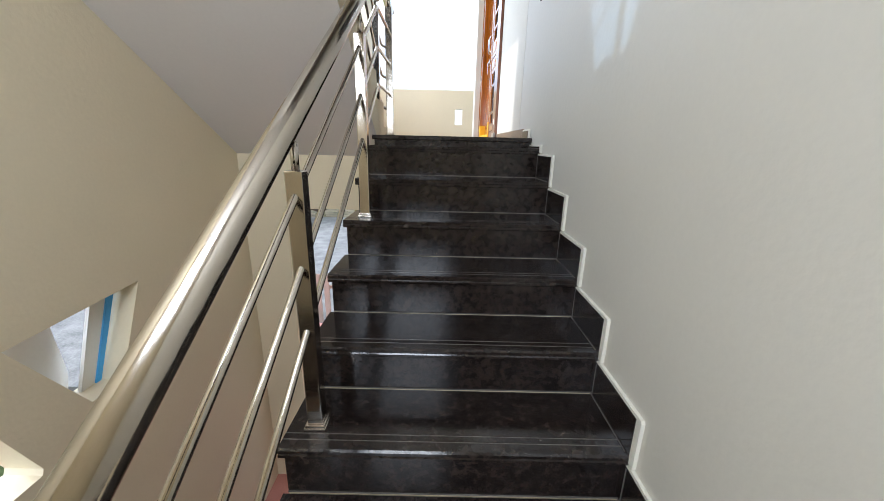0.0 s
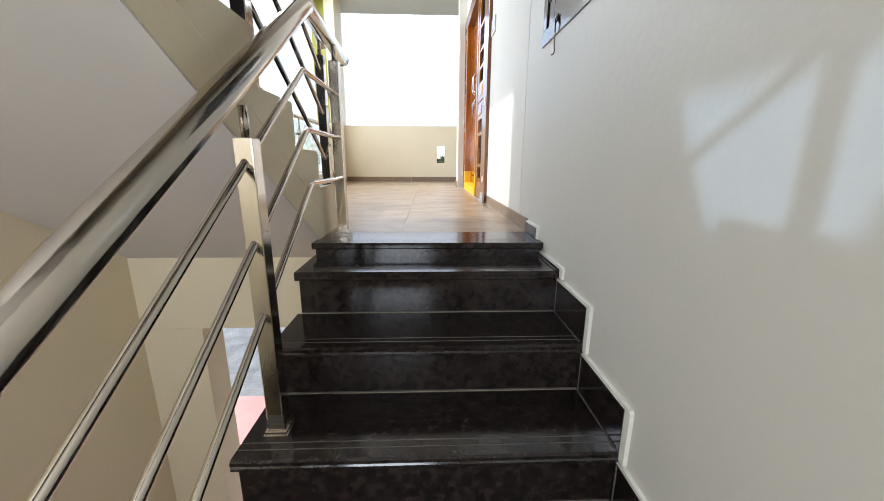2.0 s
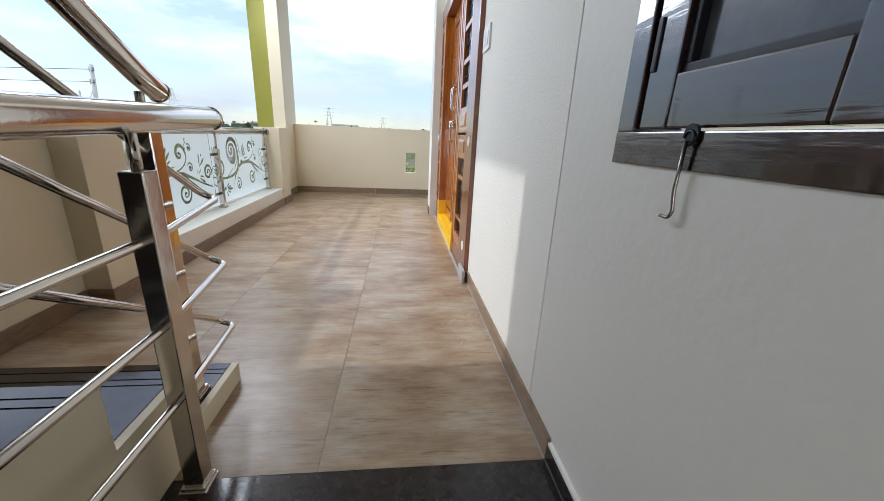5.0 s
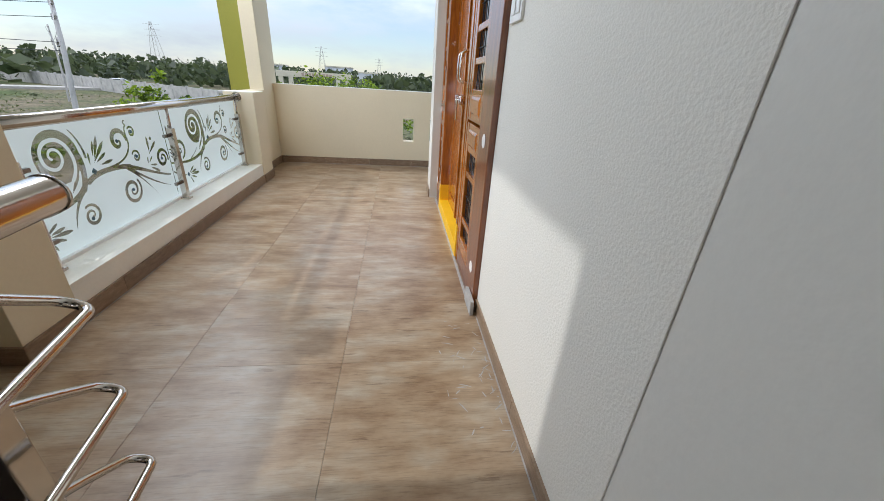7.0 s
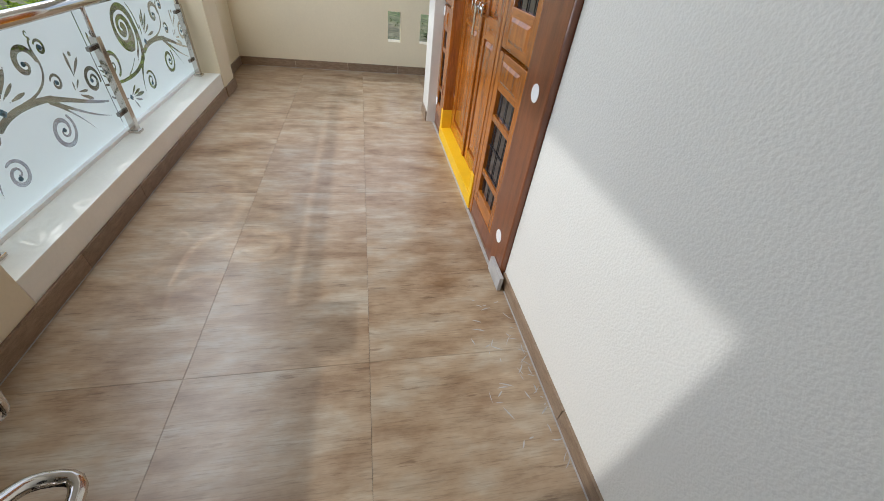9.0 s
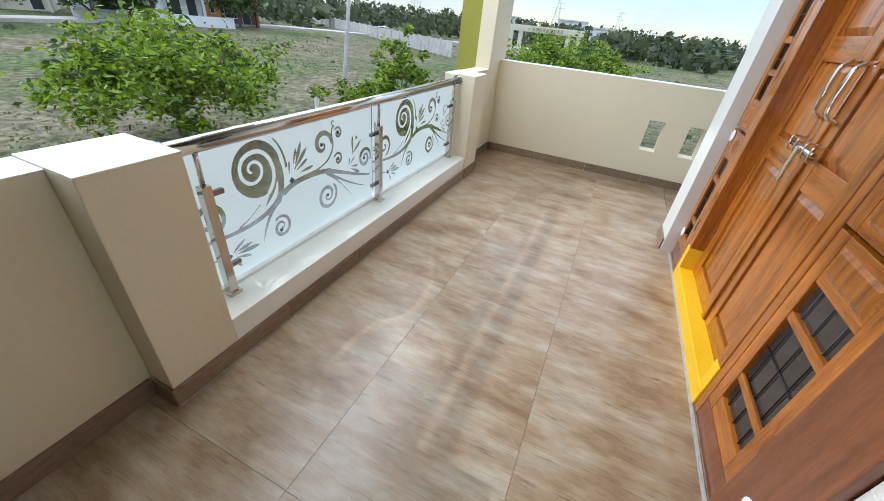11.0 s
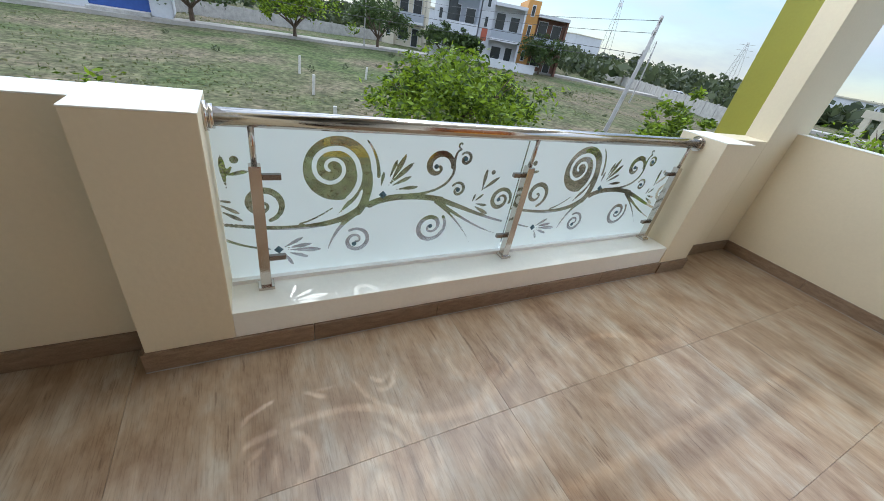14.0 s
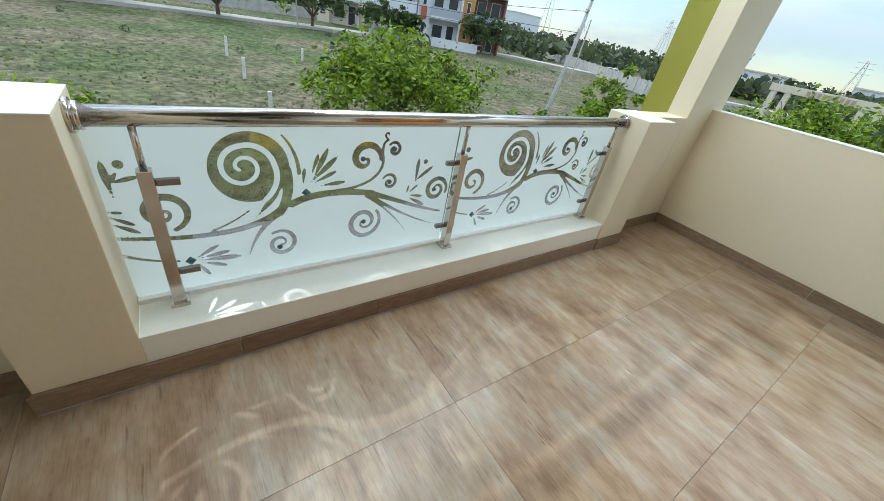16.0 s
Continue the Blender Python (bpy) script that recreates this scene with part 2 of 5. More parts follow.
    l.new(mul3.outputs["Color"], b.inputs["Base Color"])
    b.inputs["Roughness"].default_value = 0.31
    bp = n.new("ShaderNodeBump")
    bp.inputs["Strength"].default_value = 0.06
    bp.inputs["Distance"].default_value = 0.004
    l.new(streak, bp.inputs["Height"])
    l.new(bp.outputs["Normal"], b.inputs["Normal"])
    return m


M_TILE = tile_material()


def frost_material():
    m = bpy.data.materials.new("frosted_glass_film")
    m.use_nodes = True
    n, l = m.node_tree.nodes, m.node_tree.links
    n.clear()
    out = n.new("ShaderNodeOutputMaterial")
    tr = n.new("ShaderNodeBsdfTranslucent")
    df = n.new("ShaderNodeBsdfPrincipled")
    geo = n.new("ShaderNodeNewGeometry")
    nz = n.new("ShaderNodeTexNoise")
    nz.inputs["Scale"].default_value = 3.0
    l.new(geo.outputs["Position"], nz.inputs["Vector"])
    rp = n.new("ShaderNodeValToRGB")
    rp.color_ramp.elements[0].color, rp.color_ramp.elements[1].color = (0.725, 0.785, 0.755, 1), (0.775, 0.83, 0.80, 1)
    l.new(nz.outputs["Fac"], rp.inputs["Fac"])
    l.new(rp.outputs["Color"], tr.inputs["Color"])
    l.new(rp.outputs["Color"], df.inputs["Base Color"])
    df.inputs["Roughness"].default_value = 0.25
    mx = n.new("ShaderNodeMixShader")
    mx.inputs[0].default_value = 0.36
    l.new(tr.outputs[0], mx.inputs[1])
    l.new(df.outputs[0], mx.inputs[2])
    l.new(mx.outputs[0], out.inputs["Surface"])
    return m


M_FROST = frost_material()


def glass_material(name, tint, gloss=1.45):
    m = bpy.data.materials.new(name)
    m.use_nodes = True
    n, l = m.node_tree.nodes, m.node_tree.links
    n.clear()
    out = n.new("ShaderNodeOutputMaterial")
    tp = n.new("ShaderNodeBsdfTransparent")
    tp.inputs["Color"].default_value = (*tint, 1)
    gl = n.new("ShaderNodeBsdfGlossy")
    gl.inputs["Roughness"].default_value = 0.02
    lw = n.new("ShaderNodeLayerWeight")
    pw = n.new("ShaderNodeMath")
    pw.operation = "POWER"
    pw.inputs[1].default_value = 4.0
    l.new(lw.outputs["Facing"], pw.inputs[0])
    fr = n.new("ShaderNodeMath")
    fr.operation = "MULTIPLY_ADD"
    fr.inputs[1].default_value, fr.inputs[2].default_value = 0.4 * gloss / 1.45, 0.13
    l.new(pw.outputs[0], fr.inputs[0])
    mx = n.new("ShaderNodeMixShader")
    l.new(fr.outputs[0], mx.inputs[0])
    l.new(tp.outputs[0], mx.inputs[1])
    l.new(gl.outputs[0], mx.inputs[2])
    l.new(mx.outputs[0], out.inputs["Surface"])
    return m


M_GLASS = glass_material("clear_glass", (0.83, 0.845, 0.85))
M_SUNTINT = glass_material("blue_sun_tint", (0.56, 0.70, 0.86))
M_TINT = material("dark_pane", (0.035, 0.03, 0.028), 0.04, vary=0.3, scale=5, spec=0.6)
M_FROSTPANE = material("obscured_pane", (0.10, 0.105, 0.11), 0.12, vary=0.25, scale=9, fine=30)


def leaf_material(name, dark, light):
    m = bpy.data.materials.new(name)
    m.use_nodes = True
    n, l = m.node_tree.nodes, m.node_tree.links
    b = n["Principled BSDF"]
    geo = n.new("ShaderNodeNewGeometry")
    rp = n.new("ShaderNodeValToRGB")
    rp.color_ramp.elements[0].color, rp.color_ramp.elements[1].color = (*dark, 1), (*light, 1)
    l.new(geo.outputs["Random Per Island"], rp.inputs["Fac"])
    l.new(rp.outputs["Color"], b.inputs["Base Color"])
    b.inputs["Roughness"].default_value = 0.6
    tr = n.new("ShaderNodeBsdfTranslucent")
    l.new(rp.outputs["Color"], tr.inputs["Color"])
    mx = n.new("ShaderNodeMixShader")
    mx.inputs[0].default_value = 0.4
    l.new(b.outputs[0], mx.inputs[1])
    l.new(tr.outputs[0], mx.inputs[2])
    l.new(mx.outputs[0], n["Material Output"].inputs["Surface"])
    return m


M_LEAF = leaf_material("bright_leaves", (0.024, 0.052, 0.006), (0.29, 0.40, 0.016))
M_LEAFDARK = leaf_material("dark_leaves", (0.03, 0.05, 0.012), (0.085, 0.13, 0.03))
M_SCRUB = leaf_material("scrub_leaves", (0.035, 0.05, 0.02), (0.10, 0.12, 0.05))
M_GRASS = leaf_material("field_grass", (0.085, 0.11, 0.03), (0.20, 0.19, 0.09))


def ground_material():
    """Bare soil, dry stalks and green patches at several scales."""
    m = bpy.data.materials.new("dry_field")
    m.use_nodes = True
    n, l = m.node_tree.nodes, m.node_tree.links
    b = n["Principled BSDF"]
    b.inputs["Roughness"].default_value = 0.95
    b.inputs["Specular IOR Level"].default_value = 0.1
    geo = n.new("ShaderNodeNewGeometry")

    def field(scale, detail, low, high, c0, c1):
        t = n.new("ShaderNodeTexNoise")
        t.inputs["Scale"].default_value, t.inputs["Detail"].default_value, t.inputs["Roughness"].default_value = scale, detail, 0.65
        l.new(geo.outputs["Position"], t.inputs["Vector"])
        r = n.new("ShaderNodeValToRGB")
        r.color_ramp.elements[0].position, r.color_ramp.elements[1].position = low, high
        r.color_ramp.elements[0].color, r.color_ramp.elements[1].color = (*c0, 1), (*c1, 1)
        l.new(t.outputs["Fac"], r.inputs["Fac"])
        return t, r

    _, base = field(0.09, 6, 0.40, 0.60, (0.165, 0.138, 0.098), (0.088, 0.112, 0.046))
    grain, speck = field(2.2, 8, 0.34, 0.66, (0.47, 0.48, 0.45), (1.40, 1.38, 1.33))
    _, mid = field(0.55, 5, 0.36, 0.64, (0.66, 0.70, 0.62), (1.22, 1.18, 1.15))
    prev = base.outputs["Color"]
    for layer in (mid, speck):
        mx = n.new("ShaderNodeMixRGB")
        mx.blend_type = "MULTIPLY"
        mx.inputs["Fac"].default_value = 1.0
        l.new(prev, mx.inputs["Color1"])
        l.new(layer.outputs["Color"], mx.inputs["Color2"])
        prev = mx.outputs["Color"]
    l.new(prev, b.inputs["Base Color"])
    bp = n.new("ShaderNodeBump")
    bp.inputs["Strength"].default_value, bp.inputs["Distance"].default_value = 0.7, 0.08
    l.new(grain.outputs["Fac"], bp.inputs["Height"])
    l.new(bp.outputs["Normal"], b.inputs["Normal"])
    return m


M_GROUND = ground_material()


# ---- mesh helpers ----
def box(bm, x0, y0, z0, x1, y1, z1, bevel=0.0):
    r = bmesh.ops.create_cube(bm, size=1.0, matrix=Matrix.LocRotScale(
        ((x0 + x1) / 2, (y0 + y1) / 2, (z0 + z1) / 2), None, (abs(x1 - x0), abs(y1 - y0), abs(z1 - z0))))
    if bevel:
        edges = list({e for v in r["verts"] for e in v.link_edges})
        bmesh.ops.bevel(bm, geom=edges, offset=bevel, segments=2, affect="EDGES", profile=0.6)
    return bm


def prism(bm, outline, axis, a, b):
    """A solid of a polygon outline swept along an axis ("x" or "y" or "z") from a to b. The outline's two numbers are the other axes in order."""
    def at(p, s):
        return {"x": (s, p[0], p[1]), "y": (p[0], s, p[1]), "z": (p[0], p[1], s)}[axis]
    v0 = [bm.verts.new(at(p, a)) for p in outline]
    v1 = [bm.verts.new(at(p, b)) for p in outline]
    n = len(outline)
    bm.faces.new(v0)
    bm.faces.new(v1[::-1])
    for i in range(n):
        bm.faces.new((v0[i], v1[i], v1[(i + 1) % n], v0[(i + 1) % n]))
    bmesh.ops.recalc_face_normals(bm, faces=bm.faces)
    return bm


def rounded(pts, radius, steps=5):
    """A polyline with its corners rounded."""
    pts = [Vector(p) for p in pts]
    res = [pts[0]]
    for i in range(1, len(pts) - 1):
        p, a, b = pts[i], pts[i - 1], pts[i + 1]
        da, db = (a - p), (b - p)
        r = min(radius, da.length * 0.45, db.length * 0.45)
        s, e = p + da.normalized() * r, p + db.normalized() * r
        for k in range(steps + 1):
            t = k / steps
            res.append((1 - t) ** 2 * s + 2 * t * (1 - t) * p + t * t * e)
    res.append(pts[-1])
    return res


def tube(bm, pts, radius, sides=12, dome=False):
    pts = [Vector(p) for p in pts]
    dirs = []
    for i in range(len(pts)):
        d = Vector((0, 0, 0))
        if i:
            d += (pts[i] - pts[i - 1]).normalized()
        if i < len(pts) - 1:
            d += (pts[i + 1] - pts[i]).normalized()
        dirs.append(d.normalized())
    up = Vector((0, 0, 1)) if abs(dirs[0].z) < 0.9 else Vector((1, 0, 0))
    u = (up - dirs[0] * up.dot(dirs[0])).normalized()
    radii = [radius] * len(pts)
    if dome:
        d = dirs[-1]
        end = pts[-1]
        for k in range(1, 5):
            a = k / 4 * math.pi / 2
            pts.append(end + d * radius * 0.8 * math.sin(a))
            dirs.append(d)
            radii.append(max(radius * math.cos(a), 0.001))
    rings = []
    for p, d, r in zip(pts, dirs, radii):
        u = (u - d * u.dot(d)).normalized()
        w = d.cross(u)
        rings.append([bm.verts.new(p + r * (math.cos(a) * u + math.sin(a) * w))
                      for a in (2 * math.pi * k / sides for k in range(sides))])
    for r0, r1 in zip(rings, rings[1:]):
        for k in range(sides):
            f = bm.faces.new((r0[k], r0[(k + 1) % sides], r1[(k + 1) % sides], r1[k]))
            f.smooth = True
    bm.faces.new(rings[0][::-1])
    bm.faces.new(rings[-1])
    return bm


def disc(bm, centre, axis, radius, depth, sides=20):
    c, d = Vector(centre), Vector(axis).normalized()
    tube(bm, [c, c + d * depth], radius, sides)
    for f in bm.faces:
        if len(f.verts) == 4:
            f.smooth = True
    return bm


def link(name, bm, mat):
    me = bpy.data.meshes.new(name)
    bm.to_mesh(me)
    bm.free()
    me.materials.append(mat)
    return new(name, me)


def thing(name, label, category, group="", kind="", bm=None, mat=None):
    ob = link(name, bm, mat) if bm is not None else new(name)
    return tagged(ob, label, category, group, kind)


def part(name, bm, mat, parent, label=""):
    ob = link(name, bm, mat)
    ob.parent = parent
    if label:
        ob["label"] = label
    return ob


def piece(name, me, parent, m):
    """One more object on a shared mesh, as a part of its parent."""
    ob = new(name, me)
    ob.parent = parent
    ob.matrix_basis = m
    return ob


def boxes(*rows):
    bm = bmesh.new()
    for r in rows:
        box(bm, *r)
    return bm

# ---- setting: ground, walls, slabs ----
FLOOR_BELOW = -3.3
GROUND = -3.6
TOP = 3.05
ROOF = 4.3

bm = bmesh.new()
bmesh.ops.create_grid(bm, x_segments=90, y_segments=90, size=1.0)
for v in bm.verts:
    r = max(abs(v.co.x), abs(v.co.y))
    s = 6 + 1600 * r ** 3
    v.co = Vector((v.co.x * s - 20, v.co.y * s + 10, 0))
    far = max(0.0, math.hypot(v.co.x, v.co.y) - 10)
    v.co.z = GROUND + 0.12 * noise.noise(v.co * 0.15) * min(1, far / 10) + 0.35 * noise.noise(v.co * 0.03) * min(1, far / 60)
for f in bm.faces:
    f.smooth = True
thing("ground", "patchy green and brown dry grass field", "ground", kind="structure", bm=bm, mat=M_GROUND)

def slab(name, label, category, rows, mat, bevel=0.0):
    b = bmesh.new()
    for r in rows:
        box(b, *r, bevel)
    return thing(name, label, category, kind="structure", bm=b, mat=mat)

slab("gravel_yard", "grey gravel yard beside the house", "ground", [(-9, 1.5, GROUND - 0.1, 1.5, 14, GROUND + 0.16)], M_GRAVEL)
slab("paving_porch", "pink paved porch strip below the stairs", "pavement", [(-4.2, -4, GROUND - 0.1, 0, 3.3, FLOOR_BELOW)], M_PINK, 0.01)

def cut(ob, outline, axis, a, b):
    """Cut a prism-shaped opening through a wall."""
    cb = bmesh.new()
    prism(cb, outline, axis, a, b)
    cutter = link("cutter", cb, M_CREAM)
    mod = ob.modifiers.new("opening", "BOOLEAN")
    mod.object, mod.operation, mod.solver = cutter, "DIFFERENCE", "EXACT"
    bpy.context.view_layer.update()
    me = bpy.data.meshes.new_from_object(ob.evaluated_get(bpy.context.evaluated_depsgraph_get()))
    ob.modifiers.clear()
    ob.data = me
    bpy.data.objects.remove(cutter)

# east wall beside the stairs, with the window opening
WY0, WY1, WZ0, WZ1 = -1.03, -0.06, 0.893, 2.06
wall_east_stair = slab("wall_east_stair", "smooth off-white painted stair wall", "wall", [(0, -4.3, GROUND, 0.2, 0.199, ROOF)], M_WALL)
cut(wall_east_stair, [(WY0, WZ0), (WY1, WZ0), (WY1, WZ1), (WY0, WZ1)], "x", -0.1, 0.3)
slab("wall_east_groove", "vertical expansion groove between two plaster finishes", "wall", [(0.003, 0.199, -0.1, 0.2, 0.205, TOP)], M_CEIL)
DY0, DY1, DZ1 = 1.46, 3.63, 2.20
slab("wall_east", "stippled off-white plaster wall beside the entrance door", "wall", [
    (-0.001, 0.205, -0.3, 0.2, DY0, TOP), (-0.001, DY0, DZ1, 0.2, DY1, TOP)], M_STIPPLE)
slab("pilaster", "white painted pilaster at the house corner", "wall", [(-0.102, DY1, -0.3, 0.2, 3.92, TOP)], M_WALL, 0.004)
slab("wall_north_return", "off-white painted house wall round the corner", "wall", [(0.2, 3.72, -0.3, 4.0, 3.92, TOP)], M_WALL)
slab("wall_inside", "dim room wall behind the entrance door", "wall", [(1.2, 0.5, -0.1, 1.3, 3.72, TOP), (0.2, 0.4, -0.1, 1.3, 0.5, TOP)], M_CREAM)

# west side
WX = -2.2
wall_west = slab("wall_west_stair", "cream painted outer stair wall with cut-out openings", "wall", [(WX - 0.16, -4.3, GROUND, WX, 0.26, ROOF)], M_CREAM)
cut(wall_west, [(-1.693, -0.821), (-1.442, -1.236), (-1.27, -1.236), (-1.059, -0.782)], "x", WX - 0.3, WX + 0.1)
cut(wall_west, [(-2.25, -0.95), (-2.25, -1.40), (-1.70, -1.385), (-1.69, -1.36), (-1.82, -1.03)], "x", WX - 0.3, WX + 0.1)
# unseen opening, outlined after the sun patch on the east wall
cut(wall_west, [(-1.26, 1.96), (-1.06, 2.345), (-1.64, 2.345), (-1.5, 1.96)], "x", WX - 0.3, WX + 0.1)
wall_south = slab("wall_south", "unseen cream end wall of the stairwell, opening added for light", "wall", [(-2.36, -4.45, GROUND, 0.2, -4.3, ROOF)], M_CREAM)
# Opening added out of view, beside the stairwell's fill lamp
cut(wall_south, [(-1.85, 0.35), (-0.45, 0.35), (-0.45, 1.35), (-1.85, 1.35)], "y", -4.6, -4.2)
slab("wall_north_upper", "cream wall above the balcony ceiling", "wall", [(-2.36, 0.0, TOP + 0.15, 0.2, 0.12, ROOF)], M_CREAM)
slab("column_stair", "square cream column beside the stairs", "column", [(-2.36, 0.26, GROUND, -2.08, 0.505, TOP)], M_CREAM, 0.004)
slab("beam_landing", "cream beam under the landing edge", "beam", [(WX, 0.05, -0.575, -1.075, 0.255, -0.10)], M_CREAM, 0.003)
slab("pillar_below", "cream pillar below the landing", "column", [(WX, 0.05, GROUND, -1.86, 0.25, -0.575)], M_CREAM, 0.003)
slab("wall_below", "cream wall closing the space under the stairs", "wall", [(-1.07, 0.06, GROUND, 0.0, 0.22, -0.16)], M_CREAM)

P0 = -0.35
parapet_recess = slab("parapet_recess", "cream balcony parapet with white top", "parapet", [(-2.24, 0.505, P0, -2.08, 1.100, 0.932)], M_CREAM, 0.004)
part("cap", box(bmesh.new(), -2.242, 0.507, 0.9315, -2.079, 1.100, 0.9365, 0.002), M_CAP, parapet_recess, "white painted parapet top")
parapet_pier = slab("parapet_pier", "cream parapet pier beside the glass railing", "parapet", [(-2.24, 1.100, P0, -1.953, 1.388, 0.938)], M_CREAM, 0.004)
part("cap", box(bmesh.new(), -2.242, 1.1005, 0.9375, -1.951, 1.388, 0.9425, 0.002), M_CAP, parapet_pier, "white painted parapet top")
slab("parapet_sill", "low cream parapet sill under the glass railing", "parapet", [(-2.24, 1.388, P0, -1.953, 4.045, 0.210)], M_CAP, 0.003)
parapet_pier_end = slab("parapet_pier_end", "cream parapet pier at the railing end", "parapet", [(-2.24, 4.045, P0, -1.946, 4.36, 0.943)], M_CREAM, 0.004)
part("cap", box(bmesh.new(), -2.242, 4.045, 0.9425, -1.944, 4.36, 0.9475, 0.002), M_CAP, parapet_pier_end, "white painted parapet top")
slab("parapet_corner", "cream parapet beside the corner column", "parapet", [(-2.24, 4.36, P0, -2.08, 4.82, 0.943)], M_CREAM, 0.003)
slab("column_corner", "cream corner column of the balcony", "column", [(-2.24, 4.82, GROUND, -2.08, 5.36, TOP)], M_CREAM, 0.004)
slab("column_corner_fin", "olive green fin beside the corner column", "column", [(-2.47, 4.85, GROUND, -2.243, 5.33, TOP)], M_GREEN, 0.004)
VENTS = [(-0.38, -0.227), (0.0, 0.15)]
VZ0, VZ1 = 0.35, 0.66
parapet_north = slab("parapet_north", "cream balcony end parapet with drain vents", "parapet", [(-2.08, 5.19, P0, 4.0, 5.35, 1.013)], M_CREAM)
part("cap", box(bmesh.new(), -2.08, 5.187, 1.0125, 4.0, 5.352, 1.0175, 0.002), M_CAP, parapet_north, "white painted parapet top")
for vx0, vx1 in VENTS:
    cut(parapet_north, [(vx0, VZ0), (vx1, VZ0), (vx1, VZ1), (vx0, VZ1)], "y", 5.1, 5.45)

slab("floor_slab", "brown grouted balcony floor slab", "floor", [(-2.08, 0.06, -0.13, -1.07, 5.19, -0.014), (-1.07, -0.0, -0.16, 0.0, 5.19, -0.014), (0.0, 3.92, -0.16, 4.0, 5.19, -0.014)], M_BROWNGROUT)
slab("ceiling", "white painted balcony ceiling", "ceiling", [(-2.88, 0.12, TOP, 4.0, 5.75, TOP + 0.15)], M_CEIL)
slab("ceiling_stair", "white painted stairwell ceiling", "ceiling", [(-2.36, -4.45, ROOF, 0.2, 0.12, ROOF + 0.15)], M_CEIL)
slab("landing_lower", "dark half landing slab below the stairs", "landing", [(WX, -4.3, -1.84, 0, -3.13, -1.665)], M_GRANITE)
slab("landing_upper", "half landing slab above the stairs", "landing", [(WX, -4.3, 1.40, 0, -2.42, 1.79)], M_CEIL)

# ---- stairs ----
RUN, RISE = 0.288, 0.178

def tread_mesh(width, depth):
    """A granite tread slab with a rounded nose and two anti-slip grooves."""
    b = bmesh.new()
    t = 0.022
    d = 0.036
    prof = [(0.013, -t), (0.013, -d), (0.004, -d), (0.0, -d + 0.004), (0.0, -d + 0.012), (0.003, -t + 0.003), (0.0, -t + 0.006), (0.0, -0.006), (0.006, 0.0), (0.040, 0.0), (0.041, -0.002), (0.045, -0.002), (0.046, 0.0),
            (0.066, 0.0), (0.067, -0.002), (0.071, -0.002), (0.072, 0.0), (depth, 0.0), (depth, -t)]
    prism(b, prof, "x", 0, width)
    me = bpy.data.meshes.new("tread")
    b.to_mesh(me)
    b.free()
    me.materials.append(M_GRANITE)
    return me

stairs = thing("staircase_lower", "black granite stairs with painted sides", "stairs", kind="structure")
NOSE_Y, NOSE_Z = -0.53, -0.065
COUNT = 9
lower = [(NOSE_Y - RUN * k, NOSE_Z - RISE * k) for k in range(COUNT)]
# painted waist under the steps
prof = [(0.04, -0.030)]
prof += [(-0.268, -0.030), (-0.268, NOSE_Z - 0.024)]
for k in range(COUNT):
    y, z = lower[k]
    prof += [(y + 0.016, z - 0.024), (y + 0.016, z - RISE - 0.024)]
y, z = lower[-1]
prof += [(y - 0.29, z - RISE - 0.024), (y - 0.29, z - RISE - 0.20), (0.04, -0.40)]
part("waist", prism(bmesh.new(), prof, "x", -1.07, -0.002), M_CREAM, stairs, "cream painted stair side")
tread_me = tread_mesh(1.082, RUN + 0.005)
riser_bm = box(bmesh.new(), 0, 0, 0, 1.068, 0.016, RISE - 0.022)
riser_me = bpy.data.meshes.new("riser")
riser_bm.to_mesh(riser_me)
riser_bm.free()
riser_me.materials.append(M_GRANITE)
joint_me = bpy.data.meshes.new("joint")
jb = box(bmesh.new(), 0, 0, 0, 1.068, 0.003, 0.0035)
jb.to_mesh(joint_me)
jb.free()
joint_me.materials.append(M_DUST)
groove_me = bpy.data.meshes.new("groove")
gb = boxes((0.0, 0.0412, -0.0018, 1.08, 0.0448, -0.0004), (0.0, 0.0672, -0.0018, 1.08, 0.0708, -0.0004))
gb.to_mesh(groove_me)
gb.free()
groove_me.materials.append(M_DUST)
for k, (y, z) in enumerate([(-0.285, 0.001)] + lower):
    piece("groove", groove_me, stairs, pose(-1.083, y, z))
for k, (y, z) in enumerate(lower):
    piece("tread", tread_me, stairs, pose(-1.084, y, z))
    piece("riser", riser_me, stairs, pose(-1.07, y + 0.014, z - RISE))
    if k < COUNT - 1:
        piece("joint", joint_me, stairs, pose(-1.07, y + 0.0105, z - RISE))
strip_b = bmesh.new()
prism(strip_b, [(0.006, -0.03), (0, -0.024), (0, -0.006), (0.006, 0), (0.040, 0.0), (0.041, -0.002), (0.045, -0.002), (0.046, 0.0),
                (0.066, 0.0), (0.067, -0.002), (0.071, -0.002), (0.072, 0.0), (0.283, 0), (0.283, -0.03)], "x", 0, 1.082)
ob = part("top_tread", strip_b, M_GRANITE, stairs)
ob.location = (-1.084, -0.285, 0.001)
part("riser", boxes((-1.07, -0.27, NOSE_Z, -0.002, -0.255, -0.03)), M_GRANITE, stairs)
